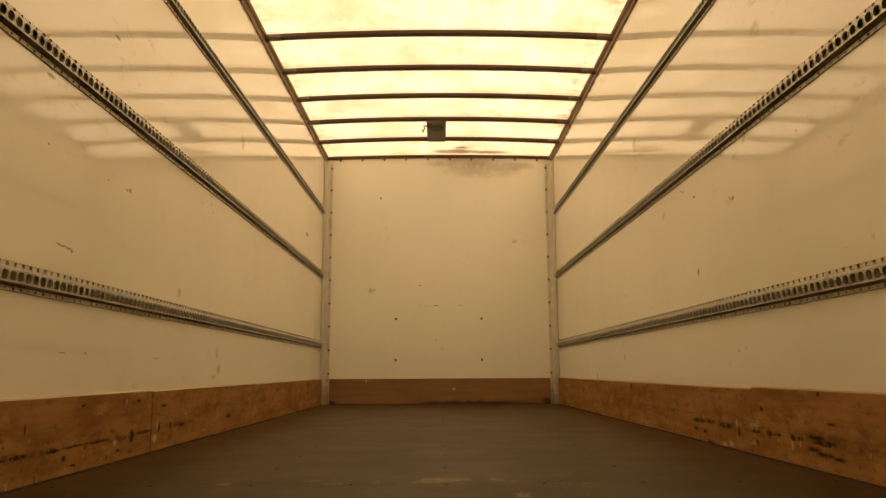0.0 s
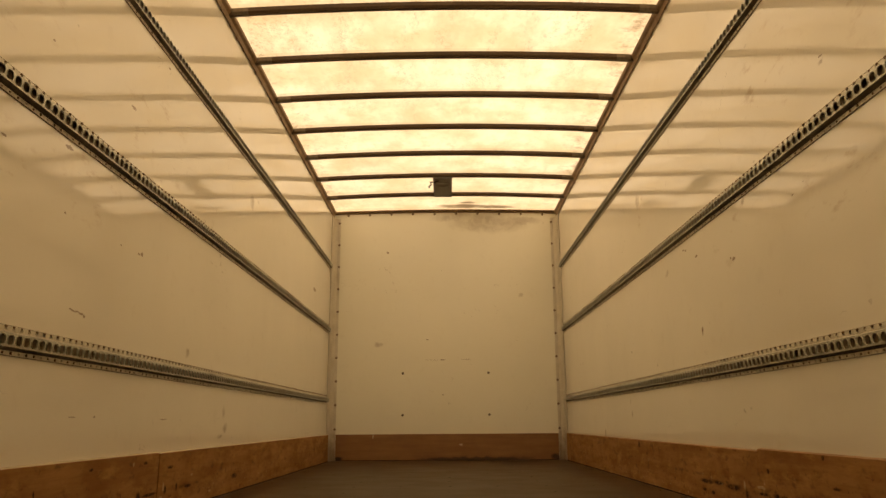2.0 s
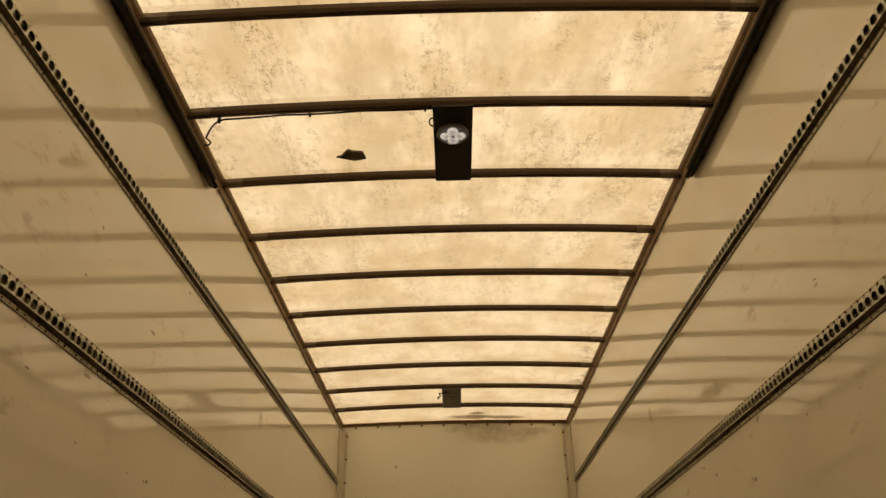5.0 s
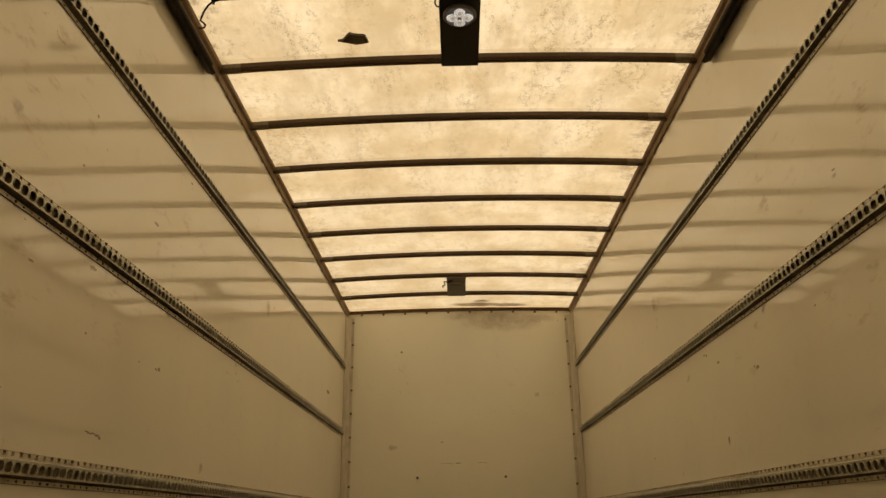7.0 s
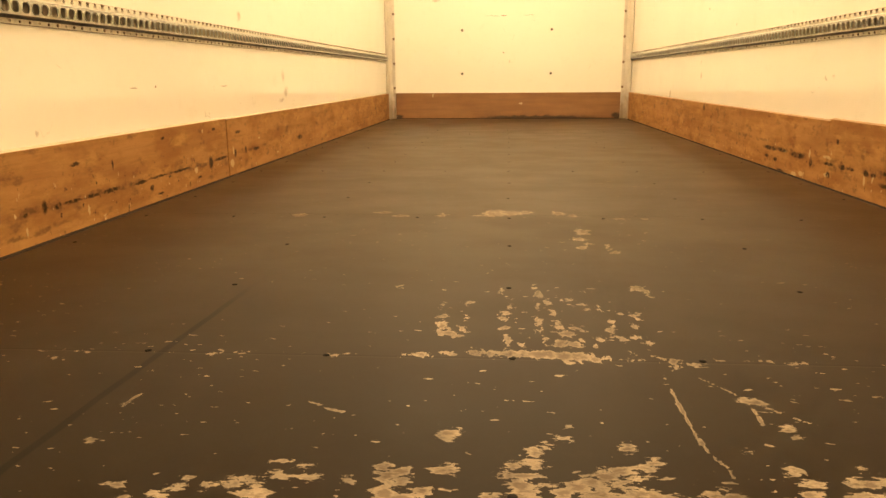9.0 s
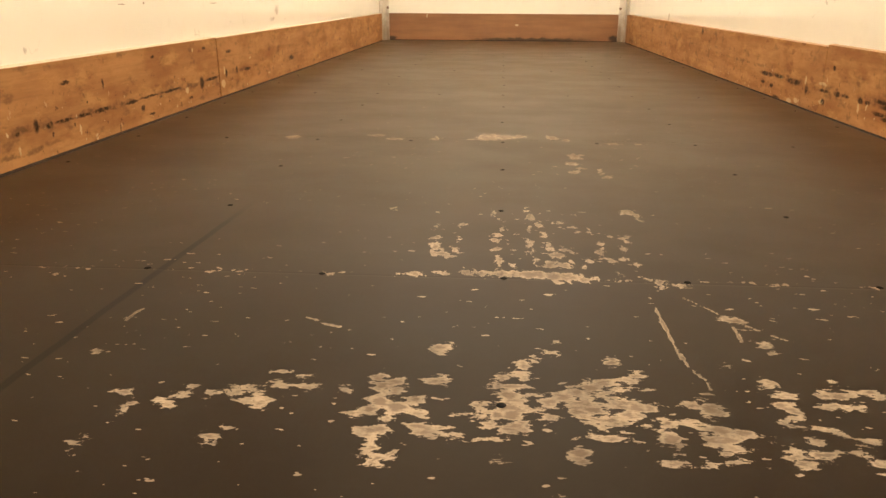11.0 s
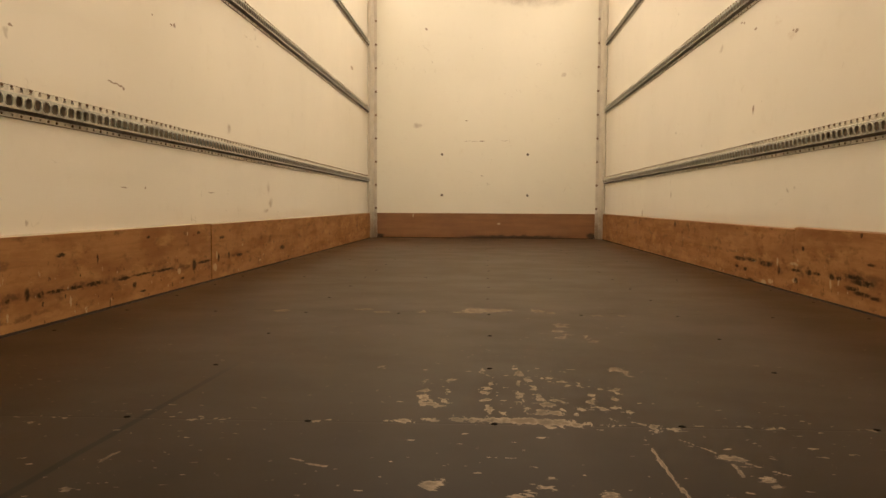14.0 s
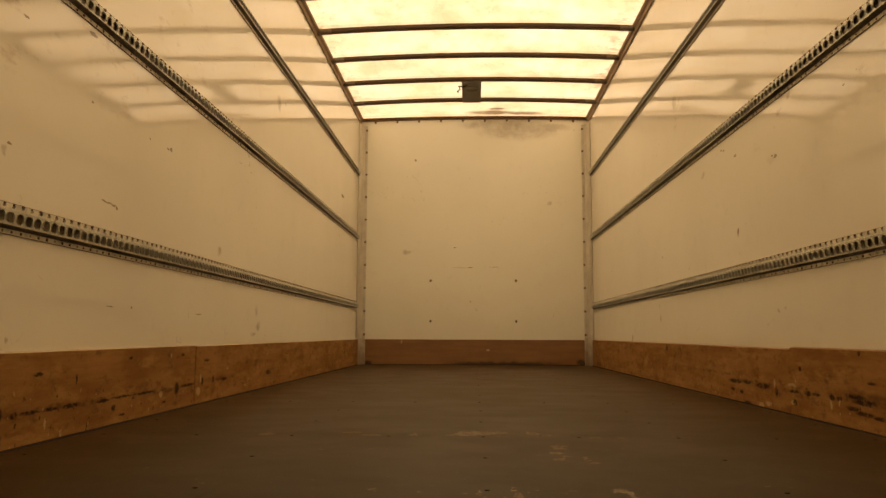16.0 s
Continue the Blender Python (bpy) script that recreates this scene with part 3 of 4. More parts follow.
WEAR_SECOND_JOINT = [(-0.663, 2.604, 0.026, 0.032), (-0.402, 2.664, 0.03, 0.022), (-0.337, 2.607, 0.026, 0.021), (-0.205, 2.621, 0.018, 0.031), (-0.035, 2.672, 0.041, 0.065), (0.021, 2.667, 0.037, 0.042), (-0.071, 2.625, 0.037, 0.02), (0.068, 2.681, 0.026, 0.032), (0.17, 2.671, 0.022, 0.043), (0.213, 2.633, 0.018, 0.02), (0.351, 2.587, 0.036, 0.015), (0.431, 2.586, 0.028, 0.015), (0.217, 2.384, 0.023, 0.042), (0.201, 2.286, 0.018, 0.023), (0.218, 2.228, 0.016, 0.014), (0.198, 2.178, 0.021, 0.02), (0.267, 2.192, 0.007, 0.042), (0.275, 2.131, 0.013, 0.026)]
SCRAPES = [(0.234, 1.345, 0.235, 1.265), (0.235, 1.265, 0.236, 1.203), (0.236, 1.203, 0.237, 1.159), (0.237, 1.159, 0.24, 1.118), (0.24, 1.118, 0.247, 1.093), (0.247, 1.093, 0.255, 1.075), (0.255, 1.075, 0.254, 1.058), (0.285, 1.337, 0.31, 1.299), (0.31, 1.299, 0.321, 1.28), (0.347, 1.246, 0.361, 1.228), (0.375, 1.212, 0.395, 1.194), (0.33, 1.239, 0.33, 1.214), (0.33, 1.214, 0.327, 1.189), (-0.515, 1.185, -0.513, 1.213), (-0.513, 1.213, -0.509, 1.226), (-0.114, 0.891, -0.104, 0.898), (-0.104, 0.898, -0.094, 0.907), (-0.267, 1.219, -0.248, 1.209), (-0.238, 1.2, -0.213, 1.19)]
FLAKES = WEAR_WEST + WEAR_MIDWEST + WEAR_ROUND_SCREW + WEAR_MIDEAST + WEAR_EAST + WEAR_FAR_EAST + WEAR_SQUARE_WEST + WEAR_SQUARE_EAST + WEAR_JOINT + WEAR_SECOND_JOINT


def floor_material():
    """Dark brown painted plywood, worn through to the bare wood in ragged flakes; the sheets carry how worn they are."""
    n = Nodes("worn_painted_plywood")
    cloud = n.noise(1.6, 4, 0.6)
    fine = n.noise(24.0, 5, 0.65)
    paint = n.mix(n.step(cloud, 0.35, 0.68), (0.0135, 0.0084, 0.0048), (0.0105, 0.0066, 0.0038))
    paint = n.mix(n.step(fine, 0.45, 0.75, 0.0, 0.35), paint, (0.016, 0.011, 0.0076))
    dust = n.noise(3.5, 4, 0.6, stretch=(0.8, 1.0, 1), shift=(8, 3, 0))
    paint = n.mix(n.step(dust, 0.5, 0.75, 0.0, 0.25), paint, (0.020, 0.0138, 0.0096))
    # a dull dark line along the floor
    at_line = n.math("ABSOLUTE", n.math("ADD", n.math("MULTIPLY_ADD", n.axis(1), -0.0385, n.axis(0, n.jitter(3.0, 0.010))), 0.607))
    line = n.math("MULTIPLY", n.step(at_line, 0.009, 0.004, 0.0, 0.85), n.step(n.axis(1), 1.9, 1.5))
    paint = n.mix(line, paint, (0.004, 0.003, 0.002))
    wear = n.tree.nodes.new("ShaderNodeAttribute")
    wear.attribute_name = "wear"
    ragged = n.noise(62.0, 5, 0.70, stretch=(0.62, 1.3, 1), shift=(2.2, 0.7, 0))
    further = n.step(n.axis(1), 1.22, 1.36)
    ragged = n.math("ADD", n.math("MULTIPLY", ragged, n.math("SUBTRACT", 1.0, further)), n.math("MULTIPLY", further, n.math("SUBTRACT", n.noise(56.0, 4, 0.66, stretch=(1.2, 0.7, 1), shift=(4.2, 1.7, 0)), 0.050)))
    broad = n.noise(17.0, 3, 0.6, stretch=(0.8, 1.1, 1), shift=(5.2, 3.7, 0))
    level = n.math("MULTIPLY_ADD", n.math("SUBTRACT", ragged, 0.52), 1.9, wear.outputs["Fac"])
    level = n.math("MULTIPLY_ADD", n.math("SUBTRACT", broad, 0.51), 0.9, level)
    worn = n.math("MULTIPLY", n.step(level, 0.47, 0.51), n.step(wear.outputs["Fac"], 0.04, 0.16))
    chips = n.noise(70.0, 2, 0.5, stretch=(0.6, 1.25, 1), shift=(7, 5, 0))
    sown = n.math("MULTIPLY_ADD", n.step(n.noise(3.2, 2, 0.5, shift=(1, 6, 0)), 0.35, 0.65), -0.055, n.step(n.axis(1), 0.9, 2.8, 0.722, 0.775))
    bits = n.step(n.math("SUBTRACT", chips, sown), 0.0, 0.012)
    worn = n.math("MAXIMUM", worn, bits)
    bare = n.mix(n.step(n.noise(9.0, 5, 0.6, stretch=(0.5, 1, 1)), 0.3, 0.7), (0.33, 0.258, 0.180), (0.245, 0.190, 0.135))
    bare = n.mix(n.step(n.noise(30.0, 4, 0.6, stretch=(1.3, 0.4, 1)), 0.42, 0.72, 0.0, 0.7), bare, (0.13, 0.105, 0.08))
    # trodden dirt away from the fresh rims
    bare = n.mix(n.step(level, 0.58, 0.85, 0.0, 0.85), bare, (0.125, 0.090, 0.062))
    base = n.mix(n.math("MULTIPLY", worn, n.step(n.noise(14.0, 4, 0.7), 0.30, 0.60, 0.50, 1.0)), paint, bare)
    rough = n.math("MULTIPLY_ADD", worn, 0.10, n.step(dust, 0.3, 0.75, 0.30, 0.37))
    relief = n.math("MULTIPLY_ADD", worn, -0.6, n.math("MULTIPLY", fine, 0.5))
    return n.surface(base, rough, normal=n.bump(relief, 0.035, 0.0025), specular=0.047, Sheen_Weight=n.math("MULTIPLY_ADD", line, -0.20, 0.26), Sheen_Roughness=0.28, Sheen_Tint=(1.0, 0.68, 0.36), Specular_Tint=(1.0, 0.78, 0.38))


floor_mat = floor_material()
under_mat = plain("dark_subfloor", (0.010, 0.008, 0.006), 0.9, specular=0.1)
dirt_shade_mat = plain("dirt_and_shade", (0.035, 0.023, 0.014), 0.95, specular=0.1)
rear_mat = plain("pale_bounce_panel", (0.82, 0.78, 0.68), 0.6, fade=0.95)
ground_mat = plain("asphalt", (0.05, 0.05, 0.05), 0.9)


def glass_material():
    n = Nodes("clear_lens")
    return n.surface((0.95, 0.97, 0.98), 0.07, Transmission_Weight=1.0, IOR=1.45)


glass_mat = glass_material()


# ---- mesh helpers ----
def box(bm, x0, x1, y0, y1, z0, z1):
    vs = [bm.verts.new((x, y, z)) for x in (x0, x1) for y in (y0, y1) for z in (z0, z1)]
    for q in ((0, 1, 3, 2), (4, 6, 7, 5), (0, 4, 5, 1), (2, 3, 7, 6), (0, 2, 6, 4), (1, 5, 7, 3)):
        bm.faces.new([vs[k] for k in q])
    return vs


def made_box(*size, bevel=0.0):
    bm = bmesh.new()
    box(bm, *size)
    if bevel:
        bmesh.ops.bevel(bm, geom=bm.edges[:], offset=bevel, segments=2, affect="EDGES", profile=0.6)
    return bm


def finish(name, bm, material, smooth=False):
    bmesh.ops.recalc_face_normals(bm, faces=bm.faces[:])
    mesh = bpy.data.meshes.new(name)
    bm.to_mesh(mesh)
    bm.free()
    mesh.materials.append(material)
    if smooth:
        for p in mesh.polygons:
            p.use_smooth = True
    return mesh


def part(name, bm, material, parent, label="", smooth=False):
    ob = new(name, finish(name, bm, material, smooth))
    ob.parent = parent
    return tagged(ob, label)


def piece(name, mesh, parent, m):
    """A repeat that shares its mesh."""
    ob = new(name, mesh)
    ob.parent = parent
    ob.matrix_basis = m
    return ob


def structure(name, bm, material, label, category, smooth=False):
    return tagged(new(name, finish(name, bm, material, smooth)), label, category, kind="structure")


def sweep(bm, outline, ys):
    """A closed outline of (x, z) swept along y."""
    rings = [[bm.verts.new((x, y, z)) for x, z in outline] for y in ys]
    for a, b in zip(rings, rings[1:]):
        for k in range(len(outline)):
            j = (k + 1) % len(outline)
            bm.faces.new((a[k], a[j], b[j], b[k]))
    bm.faces.new(rings[0][::-1])
    bm.faces.new(rings[-1])


def disc(bm, radius, rise, count=10, centre=(0, 0, 0)):
    """A low round head, domed towards +z."""
    cx, cy, cz = centre
    rows = [(radius, 0.0), (radius * 0.92, rise * 0.6), (radius * 0.5, rise)]
    rings = [[bm.verts.new((cx + r * math.cos(2 * math.pi * k / count), cy + r * math.sin(2 * math.pi * k / count), cz + h)) for k in range(count)] for r, h in rows]
    for a, b in zip(rings, rings[1:]):
        for k in range(count):
            j = (k + 1) % count
            bm.faces.new((a[k], a[j], b[j], b[k]))
    bm.faces.new(rings[-1])
    bm.faces.new(rings[0][::-1])


def tube(bm, points, radius, count=8):
    """A round cable through points."""
    rings = []
    for k, p in enumerate(points):
        a, b = Vector(points[max(k - 1, 0)]), Vector(points[min(k + 1, len(points) - 1)])
        way = (b - a).normalized()
        side = way.cross(Vector((0, 0, 1)) if abs(way.z) < 0.9 else Vector((1, 0, 0))).normalized()
        up = side.cross(way)
        rings.append([bm.verts.new(Vector(p) + radius * (math.cos(2 * math.pi * i / count) * side + math.sin(2 * math.pi * i / count) * up)) for i in range(count)])
    for a, b in zip(rings, rings[1:]):
        for k in range(count):
            j = (k + 1) % count
            bm.faces.new((a[k], a[j], b[j], b[k]))
    bm.faces.new(rings[0][::-1])
    bm.faces.new(rings[-1])


def roof_z(x, y=0.0):
    """Underside of the cambered roof, which dips to the bulkhead."""
    dip = max(0.0, min(1.0, (y - 5.0) / (FRONT - 5.0)))
    return SIDE_H + CAMBER * (1 - (x / HALF) ** 2) - dip * (0.023 + 0.4 * CAMBER * (1 - (x / HALF) ** 2))


def floor_z(y):
    """The floor falls a little towards the bulkhead."""
    return -0.0028 * max(0.0, y - 1.5)


# ---- large structure ----
# never in view; added for the light that comes off the ground
structure("ground", made_box(-60, 60, -60, 60, -1.2, -1.15), ground_mat, "unseen dark ground sheet added below the box body", "ground")
wall_left = structure("wall_left", made_box(-HALF - 0.04, -HALF, REAR, FRONT, -0.09, SIDE_H - 0.004), wall_left_mat,
                      "glossy cream panel wall with scuffs and brown smears", "wall")
wall_right = structure("wall_right", made_box(HALF, HALF + 0.04, REAR, FRONT, -0.09, SIDE_H - 0.004), wall_right_mat,
                       "glossy cream panel wall with rubbed smears and nicks", "wall")
wall_front = structure("wall_front", made_box(-HALF - 0.04, HALF + 0.04, FRONT, FRONT + 0.05, -0.09, SIDE_H + 0.04), wall_front_mat,
                       "cream bulkhead panel with four bolts and grey smudges", "wall")
# out of view; kept pale so that it bounces light onto the bulkhead
wall_rear = structure("wall_rear", made_box(-HALF - 0.04, HALF + 0.04, REAR - 0.05, REAR, -0.09, SIDE_H + 0.04), rear_mat,
                      "unseen plain pale wall closing the rear, added to bounce light", "wall")
subfloor = structure("floor", made_box(-HALF - 0.04, HALF + 0.04, REAR, FRONT, -0.14, -0.050), under_mat,
                     "dark brown painted plywood floor worn to bare wood", "floor")

bm = bmesh.new()
xs = [-HALF - 0.02 + k * (2 * HALF + 0.04) / 16 for k in range(17)]
ys = [REAR + k * (FRONT - REAR) / 80 for k in range(81)]
under = [[bm.verts.new((x, y, roof_z(x, y) + 0.004 * math.sin(y * 10.3 + x))) for x in xs] for y in ys]
for a, b in zip(under, under[1:]):
    for k in range(16):
        bm.faces.new((a[k], a[k + 1], b[k + 1], b[k]))
ceiling = structure("ceiling", bm, roof_mat, "yellowed translucent roof sheet with mould specks", "ceiling", smooth=True)
if ceiling.data.polygons[0].normal.z > 0:
    ceiling.data.flip_normals()


# ---- roof edge rails, front header, corner posts ----
def cant_rail(side):
    s = side
    bm = bmesh.new()
    outline = [(s * (HALF - 0.002), 2.735), (s * (HALF - 0.002), 2.668), (s * (HALF - 0.008), 2.664), (s * (HALF - 0.012), 2.70),
               (s * (HALF - 0.025), 2.714), (s * (HALF - 0.028), 2.735)]
    outline = [(x, z - 0.006) for x, z in outline]
    sweep(bm, outline, [REAR + 0.002, 5.0, FRONT - 0.05])
    for v in bm.verts:
        if v.co.y > 7.9:
            v.co.z -= 0.023
    thing = structure("trim_cant_rail", bm, cant_mat, "brown steel cant rail along the roof edge", "trim")
    # small clips folded over the lower edge
    clip = finish("clip", made_box(-0.007, 0.001, -0.010, 0.010, -0.016, 0.010, bevel=0.002), cant_mat)
    for k in range(37):
        y = 2.40 + 0.157 * k + random.uniform(-0.02, 0.02)
        piece("clip", clip, thing, pose(s * (HALF - 0.006), y, 2.662 - 0.023 * max(0.0, (y - 5.0) / 3.28), random.uniform(-12, 12), 0, 0 if s > 0 else 180))
    return thing


for side in (-1, 1):
    cant_rail(side)

rivet_bm = bmesh.new()
disc(rivet_bm, 0.013, 0.009)
rivet_mesh = finish("rivet", rivet_bm, rust_mat)

header_bm = bmesh.new()
line = [-HALF + 0.004 + k * (2 * HALF - 0.008) / 12 for k in range(13)]
rows = []
for x in line:
    z = roof_z(x, FRONT) - 0.006
    rows.append([header_bm.verts.new((x, y, zz)) for y, zz in ((FRONT - 0.002, z), (FRONT - 0.045, z), (FRONT - 0.045, z - 0.008), (FRONT - 0.012, z - 0.014), (FRONT - 0.010, z - 0.030), (FRONT - 0.002, z - 0.030))])
for p, q in zip(rows, rows[1:]):
    for k in range(6):
        j = (k + 1) % 6
        header_bm.faces.new((p[k], p[j], q[j], q[k]))
header_bm.faces.new(rows[0])
header_bm.faces.new(rows[-1][::-1])
header = structure("trim_front_header", header_bm, cant_mat, "brown angle strip riveted over the bulkhead", "trim")
for k in range(10):
    x = -1.105 + 0.2456 * k
    piece("rivet", rivet_mesh, header, pose(x, FRONT - 0.001, roof_z(x, FRONT) - 0.048, 90, 0, 0))

for side in (-1, 1):
    bm = bmesh.new()
    a, b = HALF - 0.003, FRONT - 0.003
    # rounded corner post, its long leg on the side wall, with a thin riveted flange on the bulkhead
    outline = [(a, b - 0.165), (a - 0.005, b - 0.165), (a - 0.009, b - 0.060), (a - 0.017, b - 0.030), (a - 0.034, b - 0.014), (a - 0.040, b - 0.004), (a - 0.072, b - 0.003), (a - 0.072, b), (a, b)]
    rings = [[bm.verts.new((side * x, y, z)) for x, y in outline] for z in (floor_z(FRONT), 2.632)]
    for k in range(len(outline)):
        j = (k + 1) % len(outline)
        bm.faces.new((rings[0][k], rings[0][j], rings[1][j], rings[1][k]))
    bm.faces.new(rings[0])
    bm.faces.new(rings[1][::-1])
    post = structure("trim_corner_post", bm, aluminium, "grey aluminium corner post with rusty rivets", "trim")
    for k in range(10):
        piece("rivet", rivet_mesh, post, pose(side * (a - 0.062), b - 0.0035, 0.306 + 0.2530 * k, 90, 0, 0))

bolt_bm = bmesh.new()
disc(bolt_bm, 0.014, 0.008)
bolt_mesh = finish("bolt", bolt_bm, side_mat)
for x in (-0.475, 0.456):
    for z in (0.450, 0.893):
        piece("bolt", bolt_mesh, wall_front, pose(x, FRONT - 0.001, z, 90, 0, 0))


# ---- roof bows ----
def roof_bow():
    thing = new("roof_bow")
    bm = bmesh.new()
    reach = HALF - 0.040
    profile = [(-0.022, 0.0), (-0.021, -0.022), (-0.013, -0.037), (0.013, -0.037), (0.021, -0.022), (0.022, 0.0)]
    rings = []
    for k in range(25):
        x = -reach + 2 * reach * k / 24
        rings.append([bm.verts.new((x, y, roof_z(x) - 0.008 + z)) for y, z in profile])
    for a, b in zip(rings, rings[1:]):
        for k in range(len(profile)):
            j = (k + 1) % len(profile)
            bm.faces.new((a[k], a[j], b[j], b[k]))
    bm.faces.new(rings[0])
    bm.faces.new(rings[-1][::-1])
    part("tube", bm, bow_mat, thing)
    for side in (-1, 1):
        bm = bmesh.new()
        rings = []
        for x in (reach - 0.085, reach - 0.035, reach + 0.030):
            rings.append([bm.verts.new((side * x, y * 1.03, roof_z(x) - 0.008 + z * 1.03 - 0.0006)) for y, z in profile])
        for a, b in zip(rings, rings[1:]):
            for k in range(len(profile)):
                j = (k + 1) % len(profile)
                bm.faces.new((a[k], a[j], b[j], b[k]))
        bm.faces.new(rings[0])
        bm.faces.new(rings[-1][::-1])
        part("socket", bm, cap_mat, thing, "worn metal end socket")
    return tagged(thing, "dark brown steel bow under the translucent roof", "roof bow", "roof bows")


bow = roof_bow()
bow.matrix_basis = pose(0, BOW_FIRST, 0)
for k in range(-6, 9):
    if k:
        y = BOW_FIRST + k * BOW_STEP
        copy_thing(bow, pose(0, y, roof_z(0, y) - roof_z(0)))


# ---- perforated cargo rails ----
def holed(bm, y0, y1, u0, v0, u1, v1, rh, rv, to):
    """One pitch of a strip between two long edges with an oval hole through it. to(u, y, v) gives the place."""
    n = 12
    cy = (y0 + y1) / 2
    cu, cv = (u0 + u1) / 2, (v0 + v1) / 2
    span = math.hypot(u1 - u0, v1 - v0)
    du, dv = (u1 - u0) / span, (v1 - v0) / span
    ring, rim = [], []
    for k in range(n):
        a = 2 * math.pi * (k + 0.5) / n
        c, s = math.cos(a), math.sin(a)
        fc, fs = math.copysign(abs(c) ** 0.72, c), math.copysign(abs(s) ** 0.72, s)
        ring.append(bm.verts.new(to(cu + du * rv * fs, cy + rh * fc, cv + dv * rv * fs)))
        grow = 1 / max(abs(c), abs(s))
        rim.append(bm.verts.new(to(cu + du * span / 2 * s * grow, cy + (y1 - y0) / 2 * c * grow, cv + dv * span / 2 * s * grow)))
    for k in range(n):
        j = (k + 1) % n
        bm.faces.new((ring[k], ring[j], rim[j], rim[k]))
    # the cut edge's depth
    deep = [bm.verts.new(v.co + Vector(to(0.003 * dv, 0, -0.003 * du)) - Vector(to(0, 0, 0))) for v in ring]
    for k in range(n):
        j = (k + 1) % n
        bm.faces.new((ring[j], ring[k], deep[k], deep[j]))


PITCH = 0.0412


def cargo_rail(side):
    thing = new("cargo_rail")
    deep = 0.023

    def to(u, y, v):
        return (side * (HALF - u), y, v)

    start, count = -0.9128, 220
    bm = bmesh.new()
    for k in range(count):
        y0 = start + k * PITCH
        holed(bm, y0, y0 + PITCH, deep, -0.0175, deep, 0.0185, 0.0150, 0.0145, to)
    end = start + count * PITCH
    for low, high in ((-0.0195, -0.0175), (0.0185, 0.0210)):
        bm.faces.new([bm.verts.new(to(deep, y, v)) for y, v in ((start, low), (end, low), (end, high), (start, high))])
    part("web", bm, galvanised, thing)
    for name, sign, web_edge, root, rim in (("upper_flange", 1, 0.0210, 0.0265, 0.0435), ("lower_flange", -1, 0.0195, 0.0270, 0.0405)):
        bm = bmesh.new()
        for k in range(count):
            y0 = start + k * PITCH
            holed(bm, y0, y0 + PITCH, 0.004, sign * root, 0.004, sign * rim, 0.0055, 0.0036, to)
        flange = part(name, bm, flange_mat, thing)
        # rusty pin heads in the flange's holes, uneven in size
        bm = bmesh.new()
        for k in range(count):
            if sign < 0 and k % 3 == 2:
                continue
            size = random.uniform(0.55, 1.05)
            reach = 0.0035 * size if sign < 0 else 0.0060 * size
            cy, cv = start + (k + 0.5) * PITCH, sign * (0.0335 if sign < 0 else 0.0405)
            rows = [(0.0056 * size, 0.0005), (0.0050 * size, 0.0042 + 0.5 * reach), (0.0024 * size, 0.0042 + reach)]
            rings = [[bm.verts.new(to(u, cy + r * math.cos(math.pi * i / 3), cv + r * math.sin(math.pi * i / 3))) for i in range(6)] for r, u in rows]
            for p, q in zip(rings, rings[1:]):
                for i in range(6):
                    bm.faces.new((p[i], p[(i + 1) % 6], q[(i + 1) % 6], q[i]))
            bm.faces.new(rings[-1])
        tagged(part("pin_rust", bm, rust_mat, flange), "rusty pin heads", kind="stuff")
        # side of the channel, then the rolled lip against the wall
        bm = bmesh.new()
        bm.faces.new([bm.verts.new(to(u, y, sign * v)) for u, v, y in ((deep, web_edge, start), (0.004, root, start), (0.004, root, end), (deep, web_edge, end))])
        # only the lower side is darker: the channel's underside shade is in its colour
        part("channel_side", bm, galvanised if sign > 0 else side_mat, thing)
        bm = bmesh.new()
        sweep(bm, [(side * (HALF - u), sign * v) for u, v in ((0.0005, rim), (0.0045, rim), (0.0045, rim + 0.0012), (0.0005, rim + 0.0017))], [start, end])
        # the lip's brown carries the shadow line along the flange edge
        part("lip", bm, lip_mat, thing, "rolled edge darkened as a shadow line")
    # added strip: its brown puts the shade inside the channel behind the holes
    part("backing", made_box(*sorted((side * (HALF - 0.0004), side * (HALF - 0.0015))), start, end, -0.0402, 0.0432), backing_mat, thing, "added brown strip that darkens the rail's holes")
    return tagged(thing, "galvanised perforated cargo rail along the wall", "cargo rail", "cargo rails")


for side in (-1, 1):
    rail = cargo_rail(side)
    rail.matrix_basis = pose(0, 0, RAIL_Z[side][0])
    for z in RAIL_Z[side][1:]:
        copy_thing(rail, pose(0, 0, z))


